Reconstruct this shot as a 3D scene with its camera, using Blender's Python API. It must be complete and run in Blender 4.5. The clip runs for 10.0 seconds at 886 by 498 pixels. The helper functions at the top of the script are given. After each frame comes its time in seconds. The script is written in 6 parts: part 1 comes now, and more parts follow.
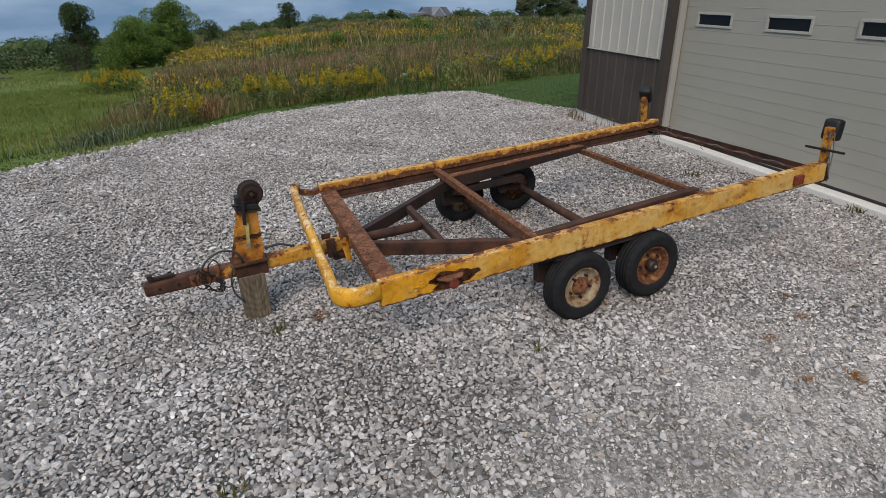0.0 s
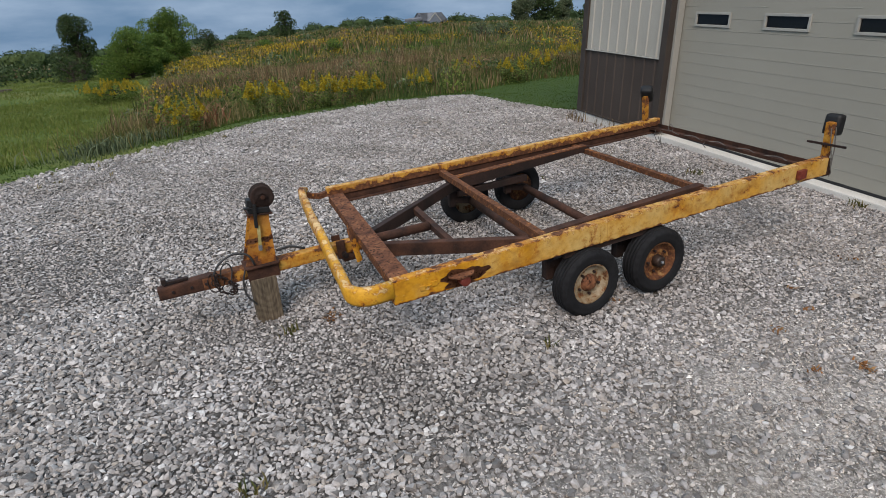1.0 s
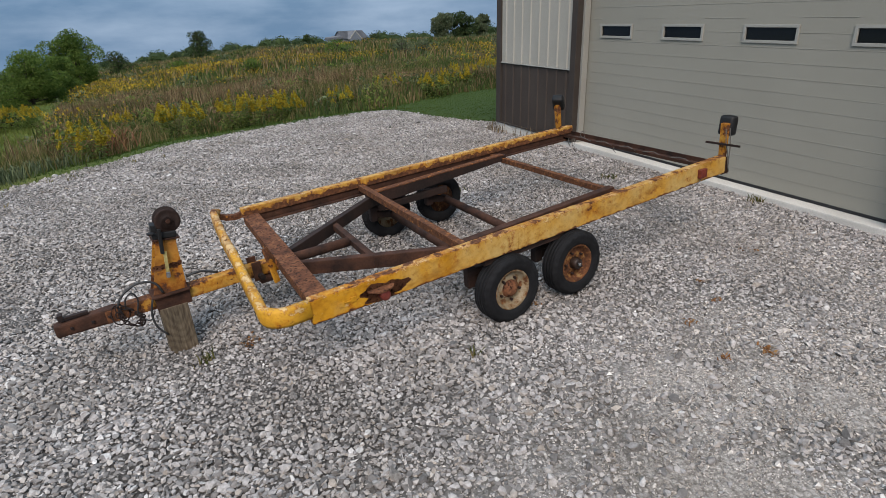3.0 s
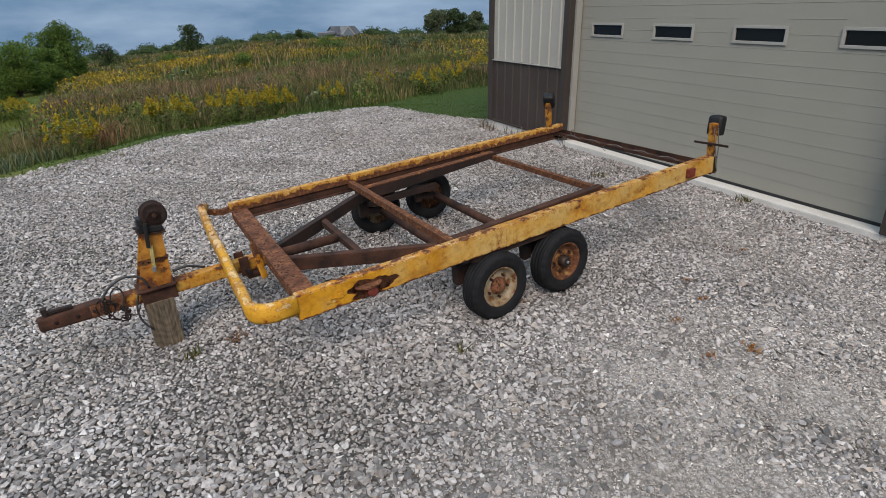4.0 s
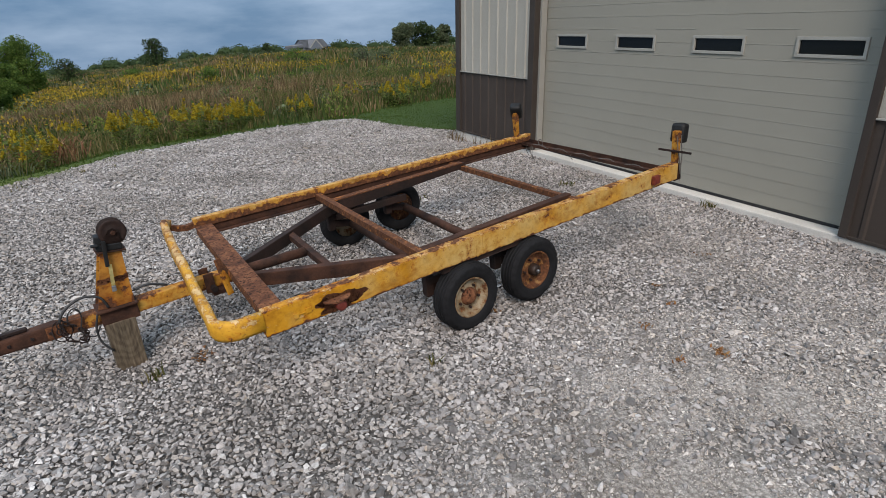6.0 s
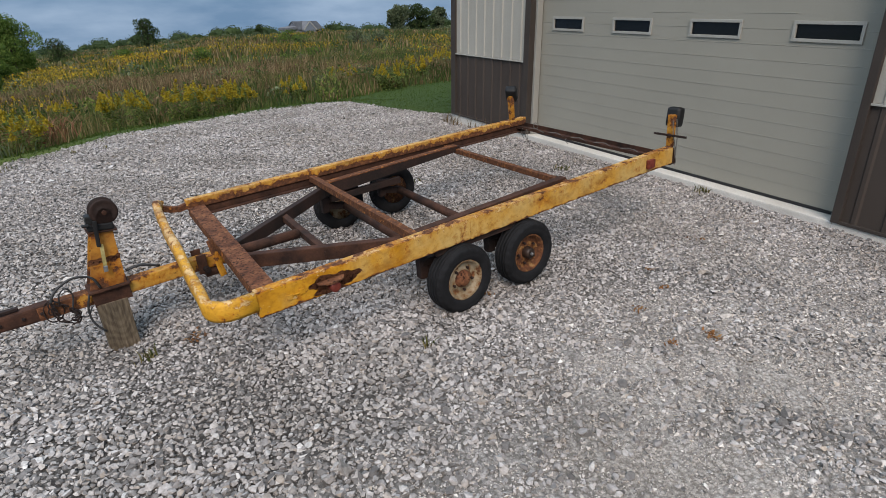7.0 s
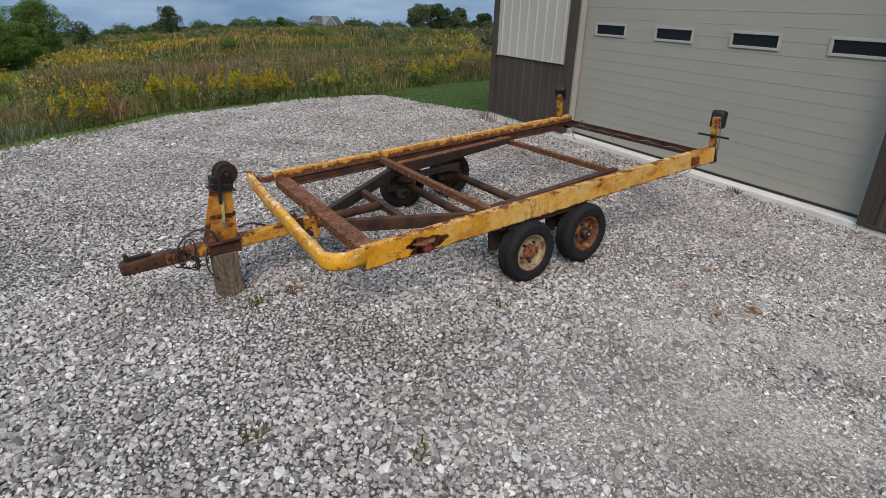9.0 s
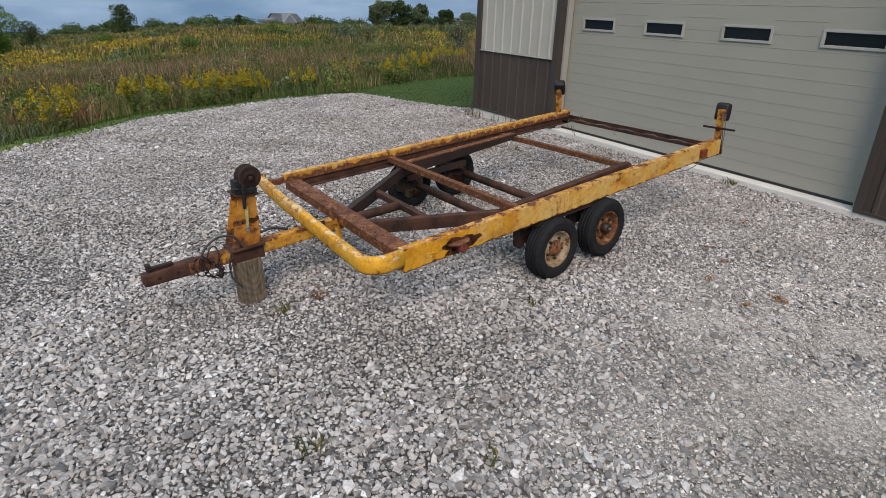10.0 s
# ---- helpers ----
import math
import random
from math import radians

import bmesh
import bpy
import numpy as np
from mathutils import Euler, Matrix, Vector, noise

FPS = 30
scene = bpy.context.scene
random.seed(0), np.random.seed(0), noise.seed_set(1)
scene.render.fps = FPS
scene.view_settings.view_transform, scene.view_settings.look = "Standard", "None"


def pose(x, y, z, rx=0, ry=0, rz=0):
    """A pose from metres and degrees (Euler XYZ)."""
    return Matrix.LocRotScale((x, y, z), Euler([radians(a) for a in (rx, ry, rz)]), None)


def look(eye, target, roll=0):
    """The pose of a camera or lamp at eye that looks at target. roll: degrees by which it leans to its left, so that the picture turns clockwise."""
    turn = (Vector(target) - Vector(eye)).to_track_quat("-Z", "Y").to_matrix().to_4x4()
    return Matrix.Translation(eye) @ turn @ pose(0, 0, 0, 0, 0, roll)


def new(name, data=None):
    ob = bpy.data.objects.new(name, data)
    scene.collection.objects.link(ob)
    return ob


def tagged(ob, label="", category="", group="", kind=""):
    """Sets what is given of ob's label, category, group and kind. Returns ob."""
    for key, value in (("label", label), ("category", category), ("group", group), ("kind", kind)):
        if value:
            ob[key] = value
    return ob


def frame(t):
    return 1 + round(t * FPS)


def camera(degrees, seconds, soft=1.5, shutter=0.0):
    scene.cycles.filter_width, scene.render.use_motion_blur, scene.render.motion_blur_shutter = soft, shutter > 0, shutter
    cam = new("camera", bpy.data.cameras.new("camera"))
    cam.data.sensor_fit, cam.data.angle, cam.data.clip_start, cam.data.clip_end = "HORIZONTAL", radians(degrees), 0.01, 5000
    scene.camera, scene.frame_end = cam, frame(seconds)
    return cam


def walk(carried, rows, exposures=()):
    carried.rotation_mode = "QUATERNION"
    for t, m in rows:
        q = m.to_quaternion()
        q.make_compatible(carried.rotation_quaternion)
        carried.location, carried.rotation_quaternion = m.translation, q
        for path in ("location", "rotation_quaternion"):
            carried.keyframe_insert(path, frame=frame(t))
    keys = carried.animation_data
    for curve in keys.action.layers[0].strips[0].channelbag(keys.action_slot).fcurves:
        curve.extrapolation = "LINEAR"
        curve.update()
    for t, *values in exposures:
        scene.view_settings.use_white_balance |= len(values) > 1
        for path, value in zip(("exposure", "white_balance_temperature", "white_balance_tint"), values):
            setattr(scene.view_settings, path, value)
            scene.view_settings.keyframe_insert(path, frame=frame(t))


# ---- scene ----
cam = camera(74.49, 10.0, soft=0.55)
# seconds, eye, yaw, pitch, lean to the right
PATH = [
    (0.0, (-1.909, -2.540, 1.707), -21.58, -22.64, 0.39),
    (0.5, (-1.950, -2.576, 1.715), -21.14, -21.96, 1.21),
    (1.0, (-1.981, -2.563, 1.693), -21.63, -22.17, 1.38),
    (1.5, (-1.985, -2.560, 1.682), -23.28, -21.78, 1.22),
    (2.0, (-1.916, -2.572, 1.681), -26.83, -20.51, 2.06),
    (2.5, (-1.898, -2.573, 1.669), -28.22, -20.57, 2.27),
    (4.0, (-1.883, -2.585, 1.662), -29.54, -21.19, 1.41),
    (4.5, (-1.867, -2.579, 1.654), -30.39, -20.20, 1.04),
    (5.0, (-1.860, -2.583, 1.658), -31.33, -19.53, 1.97),
    (5.5, (-1.854, -2.577, 1.659), -31.92, -19.68, 1.99),
    (7.0, (-1.854, -2.575, 1.635), -32.98, -21.64, 1.17),
    (7.5, (-1.916, -2.602, 1.642), -32.40, -22.07, 0.97),
    (8.0, (-2.087, -2.719, 1.607), -31.73, -22.04, 0.19),
    (8.5, (-2.289, -2.762, 1.612), -31.56, -21.77, -0.74),
    (9.0, (-2.452, -2.736, 1.622), -32.27, -21.58, -1.49),
    (9.5, (-2.624, -2.617, 1.599), -34.29, -21.60, -1.56),
    (10.0, (-2.739, -2.476, 1.610), -35.74, -21.81, -1.03),
]
walk(cam, [(t, Matrix.Translation(eye) @ pose(0, 0, 0, 0, 0, yaw) @ pose(0, 0, 0, 90 + pitch) @ pose(0, 0, 0, 0, 0, -lean)) for t, eye, yaw, pitch, lean in PATH],
     exposures=[(0.0, 0.35, 6500, 15), (5.5, 0.36, 6500, 15), (8.0, 0.43, 6500, 15), (10.0, 0.46, 6500, 15)])

# ---- light: an overcast afternoon ----
world = bpy.data.worlds.new("overcast_sky")
scene.world = world
world.use_nodes = True
wn = world.node_tree
wn.nodes.clear()
w_out = wn.nodes.new("ShaderNodeOutputWorld")
w_bg = wn.nodes.new("ShaderNodeBackground")
w_sky = wn.nodes.new("ShaderNodeTexSky")
w_sky.sky_type = "NISHITA"
w_sky.sun_disc = False
w_sky.sun_elevation = radians(42)
w_sky.sun_rotation = radians(215)
w_co = wn.nodes.new("ShaderNodeTexCoord")
w_map = wn.nodes.new("ShaderNodeMapping")
w_map.inputs["Scale"].default_value = (1.0, 1.0, 3.8)
w_noise = wn.nodes.new("ShaderNodeTexNoise")
w_noise.inputs["Scale"].default_value = 3.0
w_noise.inputs["Detail"].default_value = 7
w_noise.inputs["Roughness"].default_value = 0.55
w_ramp = wn.nodes.new("ShaderNodeValToRGB")
w_ramp.color_ramp.elements[0].position = 0.40
w_ramp.color_ramp.elements[0].color = (1.75, 2.9, 4.1, 1)
w_ramp.color_ramp.elements[1].position = 0.64
w_ramp.color_ramp.elements[1].color = (4.3, 5.35, 6.35, 1)
w_mix = wn.nodes.new("ShaderNodeMix")
w_mix.data_type = "RGBA"
w_mix.inputs["Factor"].default_value = 0.93
wn.links.new(w_co.outputs["Generated"], w_map.inputs["Vector"])
wn.links.new(w_map.outputs["Vector"], w_noise.inputs["Vector"])
wn.links.new(w_noise.outputs["Fac"], w_ramp.inputs["Fac"])
wn.links.new(w_sky.outputs["Color"], w_mix.inputs["A"])
wn.links.new(w_ramp.outputs["Color"], w_mix.inputs["B"])
# overcast: brighter overhead than at the skyline
w_sep = wn.nodes.new("ShaderNodeSeparateXYZ")
w_rise = wn.nodes.new("ShaderNodeMapRange")
w_rise.inputs["From Min"].default_value, w_rise.inputs["From Max"].default_value = 0.0, 0.8
w_tone = wn.nodes.new("ShaderNodeValToRGB")
w_tone.color_ramp.elements[0].color = (0.62, 0.69, 0.77, 1)
w_tone.color_ramp.elements[1].color = (2.70, 2.52, 2.34, 1)
w_low = w_tone.color_ramp.elements.new(0.11)
w_low.color = (0.60, 0.68, 0.78, 1)
w_mul = wn.nodes.new("ShaderNodeMix")
w_mul.data_type, w_mul.blend_type = "RGBA", "MULTIPLY"
w_mul.inputs["Factor"].default_value = 1.0
wn.links.new(w_co.outputs["Generated"], w_sep.inputs["Vector"])
wn.links.new(w_sep.outputs["Z"], w_rise.inputs["Value"])
wn.links.new(w_mix.outputs["Result"], w_mul.inputs["A"])
wn.links.new(w_rise.outputs["Result"], w_tone.inputs["Fac"])
wn.links.new(w_tone.outputs["Color"], w_mul.inputs["B"])
wn.links.new(w_mul.outputs["Result"], w_bg.inputs["Color"])
w_bg.inputs["Strength"].default_value = 0.1
wn.links.new(w_bg.outputs["Background"], w_out.inputs["Surface"])
sun = new("sun", bpy.data.lights.new("sun", "SUN"))
sun.data.energy, sun.data.angle, sun.data.color = 2.5, radians(30), (1.0, 0.90, 0.79)
sun.matrix_world = look((-7.5, -11, 12), (0, 0, 0))

# ---- materials ----
def material(name, rough=0.7, metal=0.0, spec=0.4):
    m = bpy.data.materials.new(name)
    m.use_nodes = True
    b = m.node_tree.nodes["Principled BSDF"]
    b.inputs["Roughness"].default_value = rough
    b.inputs["Metallic"].default_value = metal
    b.inputs["Specular IOR Level"].default_value = spec
    return m, m.node_tree, b


def noise_at(nt, scale, detail=4, rough=0.55, stretch=(1, 1, 1), coords="Object"):
    co = nt.nodes.new("ShaderNodeTexCoord")
    mp = nt.nodes.new("ShaderNodeMapping")
    mp.inputs["Scale"].default_value = stretch
    n = nt.nodes.new("ShaderNodeTexNoise")
    n.inputs["Scale"].default_value = scale
    n.inputs["Detail"].default_value = detail
    n.inputs["Roughness"].default_value = rough
    nt.links.new(co.outputs[coords], mp.inputs["Vector"])
    nt.links.new(mp.outputs["Vector"], n.inputs["Vector"])
    return n.outputs["Fac"]


def ramp(nt, fac, stops, smooth=True):
    r = nt.nodes.new("ShaderNodeValToRGB")
    while len(r.color_ramp.elements) < len(stops):
        r.color_ramp.elements.new(0.5)
    for e, (p, c) in zip(r.color_ramp.elements, stops):
        e.position = p
        e.color = (*c, 1) if len(c) == 3 else c
    if not smooth:
        r.color_ramp.interpolation = "CONSTANT"
    nt.links.new(fac, r.inputs["Fac"])
    return r.outputs["Color"]


def mixed(nt, fac, a, b, mode="MIX"):
    n = nt.nodes.new("ShaderNodeMix")
    n.data_type = "RGBA"
    n.blend_type = mode
    for key, v in (("Factor", fac), ("A", a), ("B", b)):
        if isinstance(v, bpy.types.NodeSocket):
            nt.links.new(v, n.inputs[key])
        elif key == "Factor":
            n.inputs[key].default_value = v
        else:
            n.inputs[key].default_value = (*v, 1)
    return n.outputs["Result"]


def bump(nt, b, height, strength=0.3, distance=0.004):
    n = nt.nodes.new("ShaderNodeBump")
    n.inputs["Strength"].default_value = strength
    n.inputs["Distance"].default_value = distance
    nt.links.new(height, n.inputs["Height"])
    nt.links.new(n.outputs["Normal"], b.inputs["Normal"])


def simple(name, dark, light, scale=8.0, rough=0.7, metal=0.0, spec=0.4, relief=0.2, dist=0.003, fine=60.0):
    """A surface with broad stains between two colours, fine grain and slight relief."""
    m, nt, b = material(name, rough, metal, spec)
    broad = noise_at(nt, scale, 5)
    grain = noise_at(nt, fine, 3)
    c = ramp(nt, broad, [(0.3, dark), (0.7, light)])
    g = ramp(nt, grain, [(0.3, (0.75, 0.75, 0.75)), (0.7, (1.15, 1.15, 1.15))])
    nt.links.new(mixed(nt, 1.0, c, g, "MULTIPLY"), b.inputs["Base Color"])
    bump(nt, b, grain, relief, dist)
    return m


def rusted_paint(name, paint, faded, amount, scale=9.0, peel=0.0, along=False, lips=(), speckle=0.0, cream=None):
    """Yellow paint, faded in broad patches and flaked through to rust. amount: 0 (sound) to 1 (mostly rust).
    speckle: how far fewer chips there are; cream: the height, reach and gain of bleached flakes along a top edge."""
    m, nt, b = material(name, 0.65, 0.0, 0.22)
    worn = noise_at(nt, 3.4, 5, 0.62)
    if along:
        # sounder paint towards the front end, bleached towards the rear
        co = nt.nodes.new("ShaderNodeTexCoord")
        sx = nt.nodes.new("ShaderNodeSeparateXYZ")
        mr = nt.nodes.new("ShaderNodeMapRange")
        mr.inputs["From Min"].default_value, mr.inputs["From Max"].default_value = -1.05, -0.25
        mr.inputs["To Min"].default_value, mr.inputs["To Max"].default_value = -0.20, 0.02
        ad = nt.nodes.new("ShaderNodeMath")
        nt.links.new(co.outputs["Object"], sx.inputs["Vector"])
        nt.links.new(sx.outputs["X"], mr.inputs["Value"])
        nt.links.new(mr.outputs["Result"], ad.inputs[0])
        nt.links.new(worn, ad.inputs[1])
        worn = ad.outputs[0]
    fade = ramp(nt, worn, [(0.35, paint), (0.62, faded)])
    if peel:
        flake = ramp(nt, noise_at(nt, 19.0, 8, 0.7, (1, 1, 1.6)), [(0.66 - 0.2 * peel, (0, 0, 0)), (0.68 - 0.2 * peel, (1, 1, 1))])
        fade = mixed(nt, flake, fade, (0.58, 0.41, 0.19))
    if cream:
        co = nt.nodes.new("ShaderNodeTexCoord")
        sz = nt.nodes.new("ShaderNodeSeparateXYZ")
        near = nt.nodes.new("ShaderNodeMapRange")
        near.inputs["From Min"].default_value, near.inputs["From Max"].default_value = cream[0], cream[0] + cream[1]
        near.inputs["To Min"].default_value, near.inputs["To Max"].default_value = cream[2], 0.0
        add = nt.nodes.new("ShaderNodeMath")
        nt.links.new(co.outputs["Object"], sz.inputs["Vector"])
        nt.links.new(sz.outputs["Z"], near.inputs["Value"])
        nt.links.new(near.outputs["Result"], add.inputs[0])
        nt.links.new(noise_at(nt, 22.0, 8, 0.72, (1, 0.6, 1)), add.inputs[1])
        rim = ramp(nt, add.outputs[0], [(0.60, (1, 1, 1)), (0.635, (0.50, 0.34, 0.18)), (0.65, (1, 1, 1))])
        flake = ramp(nt, add.outputs[0], [(0.632, (0, 0, 0)), (0.645, (1, 1, 1))])
        fade = mixed(nt, 1.0, mixed(nt, flake, fade, (0.58, 0.41, 0.20)), rim, "MULTIPLY")
    streak = ramp(nt, noise_at(nt, 26.0, 5, 0.7), [(0.25, (0.62, 0.54, 0.44)), (0.5, (0.94, 0.91, 0.86)), (0.75, (1.10, 1.10, 1.10))])
    stain = ramp(nt, noise_at(nt, 7.0, 4, 0.6, (0.5, 1, 1)), [(0.32, (0.56, 0.44, 0.29)), (0.50, (1.0, 1.0, 1.0))])
    streak = mixed(nt, 1.0, streak, stain, "MULTIPLY")
    coat = mixed(nt, 1.0, fade, streak, "MULTIPLY")
    rust = ramp(nt, noise_at(nt, 34.0, 6, 0.7), [(0.3, (0.032, 0.015, 0.010)), (0.52, (0.10, 0.040, 0.018)), (0.75, (0.25, 0.10, 0.036))])
    hole = noise_at(nt, scale, 9, 0.68)
    for z, reach, gain, axis in lips:
        # rust creeps in from the lips and ends
        co = nt.nodes.new("ShaderNodeTexCoord")
        sz = nt.nodes.new("ShaderNodeSeparateXYZ")
        near = nt.nodes.new("ShaderNodeMapRange")
        near.inputs["From Min"].default_value, near.inputs["From Max"].default_value = z, z + reach
        near.inputs["To Min"].default_value, near.inputs["To Max"].default_value = gain, 0.0
        add = nt.nodes.new("ShaderNodeMath")
        nt.links.new(co.outputs["Object"], sz.inputs["Vector"])
        nt.links.new(sz.outputs[axis], near.inputs["Value"])
        nt.links.new(near.outputs["Result"], add.inputs[0])
        nt.links.new(hole, add.inputs[1])
        hole = add.outputs[0]
    edge = 0.72 - 0.42 * amount
    mask = ramp(nt, hole, [(edge - 0.012, (0, 0, 0)), (edge + 0.012, (1, 1, 1))])
    halo = ramp(nt, hole, [(edge - 0.1, (1, 1, 1)), (edge, (0.72, 0.5, 0.3))])
    coat = mixed(nt, 1.0, coat, halo, "MULTIPLY")
    chips = ramp(nt, noise_at(nt, 58.0, 6, 0.75, (0.6, 1, 1)), [(0.575 + speckle, (0, 0, 0)), (0.61 + speckle, (1, 1, 1))])
    zone = ramp(nt, noise_at(nt, 4.5, 3), [(0.46, (0, 0, 0)), (0.60, (1, 1, 1))])
    chips = mixed(nt, 1.0, chips, zone, "MULTIPLY")
    mask = mixed(nt, 1.0, mask, chips, "LIGHTEN")
    nt.links.new(mixed(nt, mask, coat, rust), b.inputs["Base Color"])
    r = nt.nodes.new("ShaderNodeMapRange")
    r.inputs["To Min"].default_value, r.inputs["To Max"].default_value = 0.58, 0.92
    nt.links.new(mask, r.inputs["Value"])
    nt.links.new(r.outputs["Result"], b.inputs["Roughness"])
    inv = nt.nodes.new("ShaderNodeMath")
    inv.operation = "SUBTRACT"
    inv.inputs[0].default_value = 1.0
    nt.links.new(mask, inv.inputs[1])
    bump(nt, b, inv.outputs[0], 0.5, 0.002)
    return m


PALE = (0.47, 0.315, 0.105)
M_rail = rusted_paint("flaking_yellow_paint", (0.50, 0.245, 0.014), PALE, 0.17, 9, 0.12, True, [(-0.132, 0.022, 0.24, "Z"), (0.003, -0.012, 0.15, "Z")], 0.04, (0.004, -0.030, 0.12))
M_rail_far = rusted_paint("worn_yellow_paint", (0.50, 0.25, 0.03), (0.47, 0.30, 0.09), 0.34, 17, 0.2, False, [(-0.07, 0.055, 0.30, "Z")], 0.02, (0.002, -0.02, 0.08))
M_bumper = rusted_paint("bright_yellow_paint", (0.56, 0.285, 0.013), (0.54, 0.29, 0.03), 0.20, 13, 0.0, False, [(0.05, -0.04, 0.05, "Z")], 0.03, (0.05, -0.09, 0.22))
M_tongue = rusted_paint("rusty_yellow_paint", (0.46, 0.225, 0.022), (0.42, 0.24, 0.05), 0.30, 12, 0.0, False, [(-2.10, 0.32, 0.22, "X"), (-0.196, 0.03, 0.12, "Z"), (-0.112, -0.02, 0.08, "Z")])
M_post = rusted_paint("post_yellow_paint", (0.44, 0.21, 0.028), (0.27, 0.115, 0.026), 0.30, 9, 0.0, False, [(-0.115, 0.12, 0.15, "Z"), (0.21, -0.05, 0.08, "Z")])
M_bar = rusted_paint("rust_through_yellow", (0.42, 0.19, 0.035), (0.36, 0.18, 0.05), 0.74, 16)
M_rust = simple("brown_rust", (0.016, 0.008, 0.0055), (0.074, 0.031, 0.017), 9, 0.85, 0, 0.25, 0.5, 0.002, 90)
M_rust_dark = simple("dark_rust", (0.009, 0.006, 0.005), (0.032, 0.015, 0.010), 6, 0.8, 0, 0.3, 0.4, 0.002, 80)


def pitted_rust():
    """Red-brown plate rust with dark pits and paler scale."""
    m, nt, b = material("red_brown_rust", 0.88, 0, 0.2)
    c = ramp(nt, noise_at(nt, 11, 6, 0.65), [(0.3, (0.050, 0.020, 0.011)), (0.5, (0.115, 0.046, 0.022)), (0.7, (0.20, 0.088, 0.042))])
    pits = ramp(nt, noise_at(nt, 62, 4, 0.6), [(0.36, (0.16, 0.14, 0.13)), (0.46, (1.0, 1.0, 1.0)), (0.72, (1.35, 1.3, 1.25))])
    nt.links.new(mixed(nt, 1.0, c, pits, "MULTIPLY"), b.inputs["Base Color"])
    bump(nt, b, noise_at(nt, 62, 4, 0.6), 0.8, 0.004)
    return m


M_rust_plate = pitted_rust()
M_tyre = simple("worn_black_rubber", (0.0045, 0.0045, 0.005), (0.011, 0.011, 0.012), 14, 0.85, 0, 0.25, 0.3, 0.001, 120)
M_black = simple("black_plastic", (0.006, 0.006, 0.006), (0.013, 0.013, 0.013), 10, 0.6, 0, 0.3, 0.1, 0.001, 90)
M_rim_a = rusted_paint("cream_rim_paint", (0.31, 0.27, 0.20), (0.25, 0.20, 0.13), 0.38, 18)
M_rim_b = rusted_paint("rusted_rim_paint", (0.30, 0.19, 0.075), (0.24, 0.14, 0.06), 0.66, 22)
M_grease = simple("greasy_hub", (0.012, 0.009, 0.007), (0.05, 0.025, 0.015), 20, 0.5, 0.3, 0.5, 0.3)
M_steel = simple("dull_steel", (0.28, 0.28, 0.28), (0.5, 0.5, 0.5), 20, 0.4, 0.9, 0.5, 0.1)
M_cable = simple("cable_sheath", (0.015, 0.015, 0.015), (0.03, 0.03, 0.03), 10, 0.55)
M_wire_grey = simple("grey_wire", (0.08, 0.072, 0.064), (0.15, 0.138, 0.12), 10, 0.6)
M_red = simple("faded_red_plastic", (0.10, 0.016, 0.011), (0.17, 0.034, 0.021), 25, 0.45)
M_lens = simple("dark_lens", (0.05, 0.01, 0.01), (0.09, 0.012, 0.012), 25, 0.25)


def wood_material():
    m, nt, b = material("weathered_timber", 0.9, 0, 0.2)
    g = noise_at(nt, 14, 6, 0.6, (6, 6, 0.5))
    c = ramp(nt, g, [(0.3, (0.060, 0.045, 0.032)), (0.55, (0.135, 0.107, 0.076)), (0.75, (0.19, 0.155, 0.112))])
    k = ramp(nt, noise_at(nt, 3, 3), [(0.3, (0.7, 0.72, 0.68)), (0.7, (1.1, 1.05, 1.0))])
    co = nt.nodes.new("ShaderNodeTexCoord")
    mp = nt.nodes.new("ShaderNodeMapping")
    mp.inputs["Location"].default_value = (0.0, 0.0, -0.15)
    mp.inputs["Scale"].default_value = (1.0, 0.3, 0.55)
    wv = nt.nodes.new("ShaderNodeTexWave")
    wv.wave_type, wv.rings_direction = "RINGS", "Y"
    wv.inputs["Scale"].default_value = 13
    wv.inputs["Distortion"].default_value = 7.0
    wv.inputs["Detail"].default_value = 3
    nt.links.new(co.outputs["Object"], mp.inputs["Vector"])
    nt.links.new(mp.outputs["Vector"], wv.inputs["Vector"])
    rings = ramp(nt, wv.outputs["Fac"], [(0.2, (0.80, 0.78, 0.75)), (0.7, (1.0, 1.0, 1.0))])
    c = mixed(nt, 1.0, mixed(nt, 1.0, c, k, "MULTIPLY"), rings, "MULTIPLY")
    nt.links.new(c, b.inputs["Base Color"])
    bump(nt, b, g, 0.5, 0.003)
    return m


M_wood = wood_material()
M_siding_light = simple("grey_green_siding", (0.310, 0.294, 0.250), (0.348, 0.330, 0.284), 1.2, 0.5, 0, 0.4, 0.03, 0.001, 200)
M_siding_dark = simple("charcoal_siding", (0.042, 0.032, 0.026), (0.055, 0.043, 0.035), 1.5, 0.65, 0, 0.22, 0.03, 0.001, 200)
M_trim_dark = simple("charcoal_trim", (0.038, 0.030, 0.025), (0.050, 0.041, 0.034), 2, 0.6, 0, 0.22, 0.03, 0.001, 200)
M_door = simple("taupe_door_steel", (0.250, 0.238, 0.196), (0.276, 0.263, 0.217), 0.8, 0.5, 0, 0.4, 0.08, 0.0008, 320)
M_frame_light = simple("pale_window_frame", (0.285, 0.278, 0.245), (0.315, 0.308, 0.272), 2, 0.5, 0, 0.4, 0.03, 0.001, 400)
M_glass, _nt, _b = material("dark_glass", 0.12, 0, 0.25)
_b.inputs["Base Color"].default_value = (0.006, 0.007, 0.008, 1)
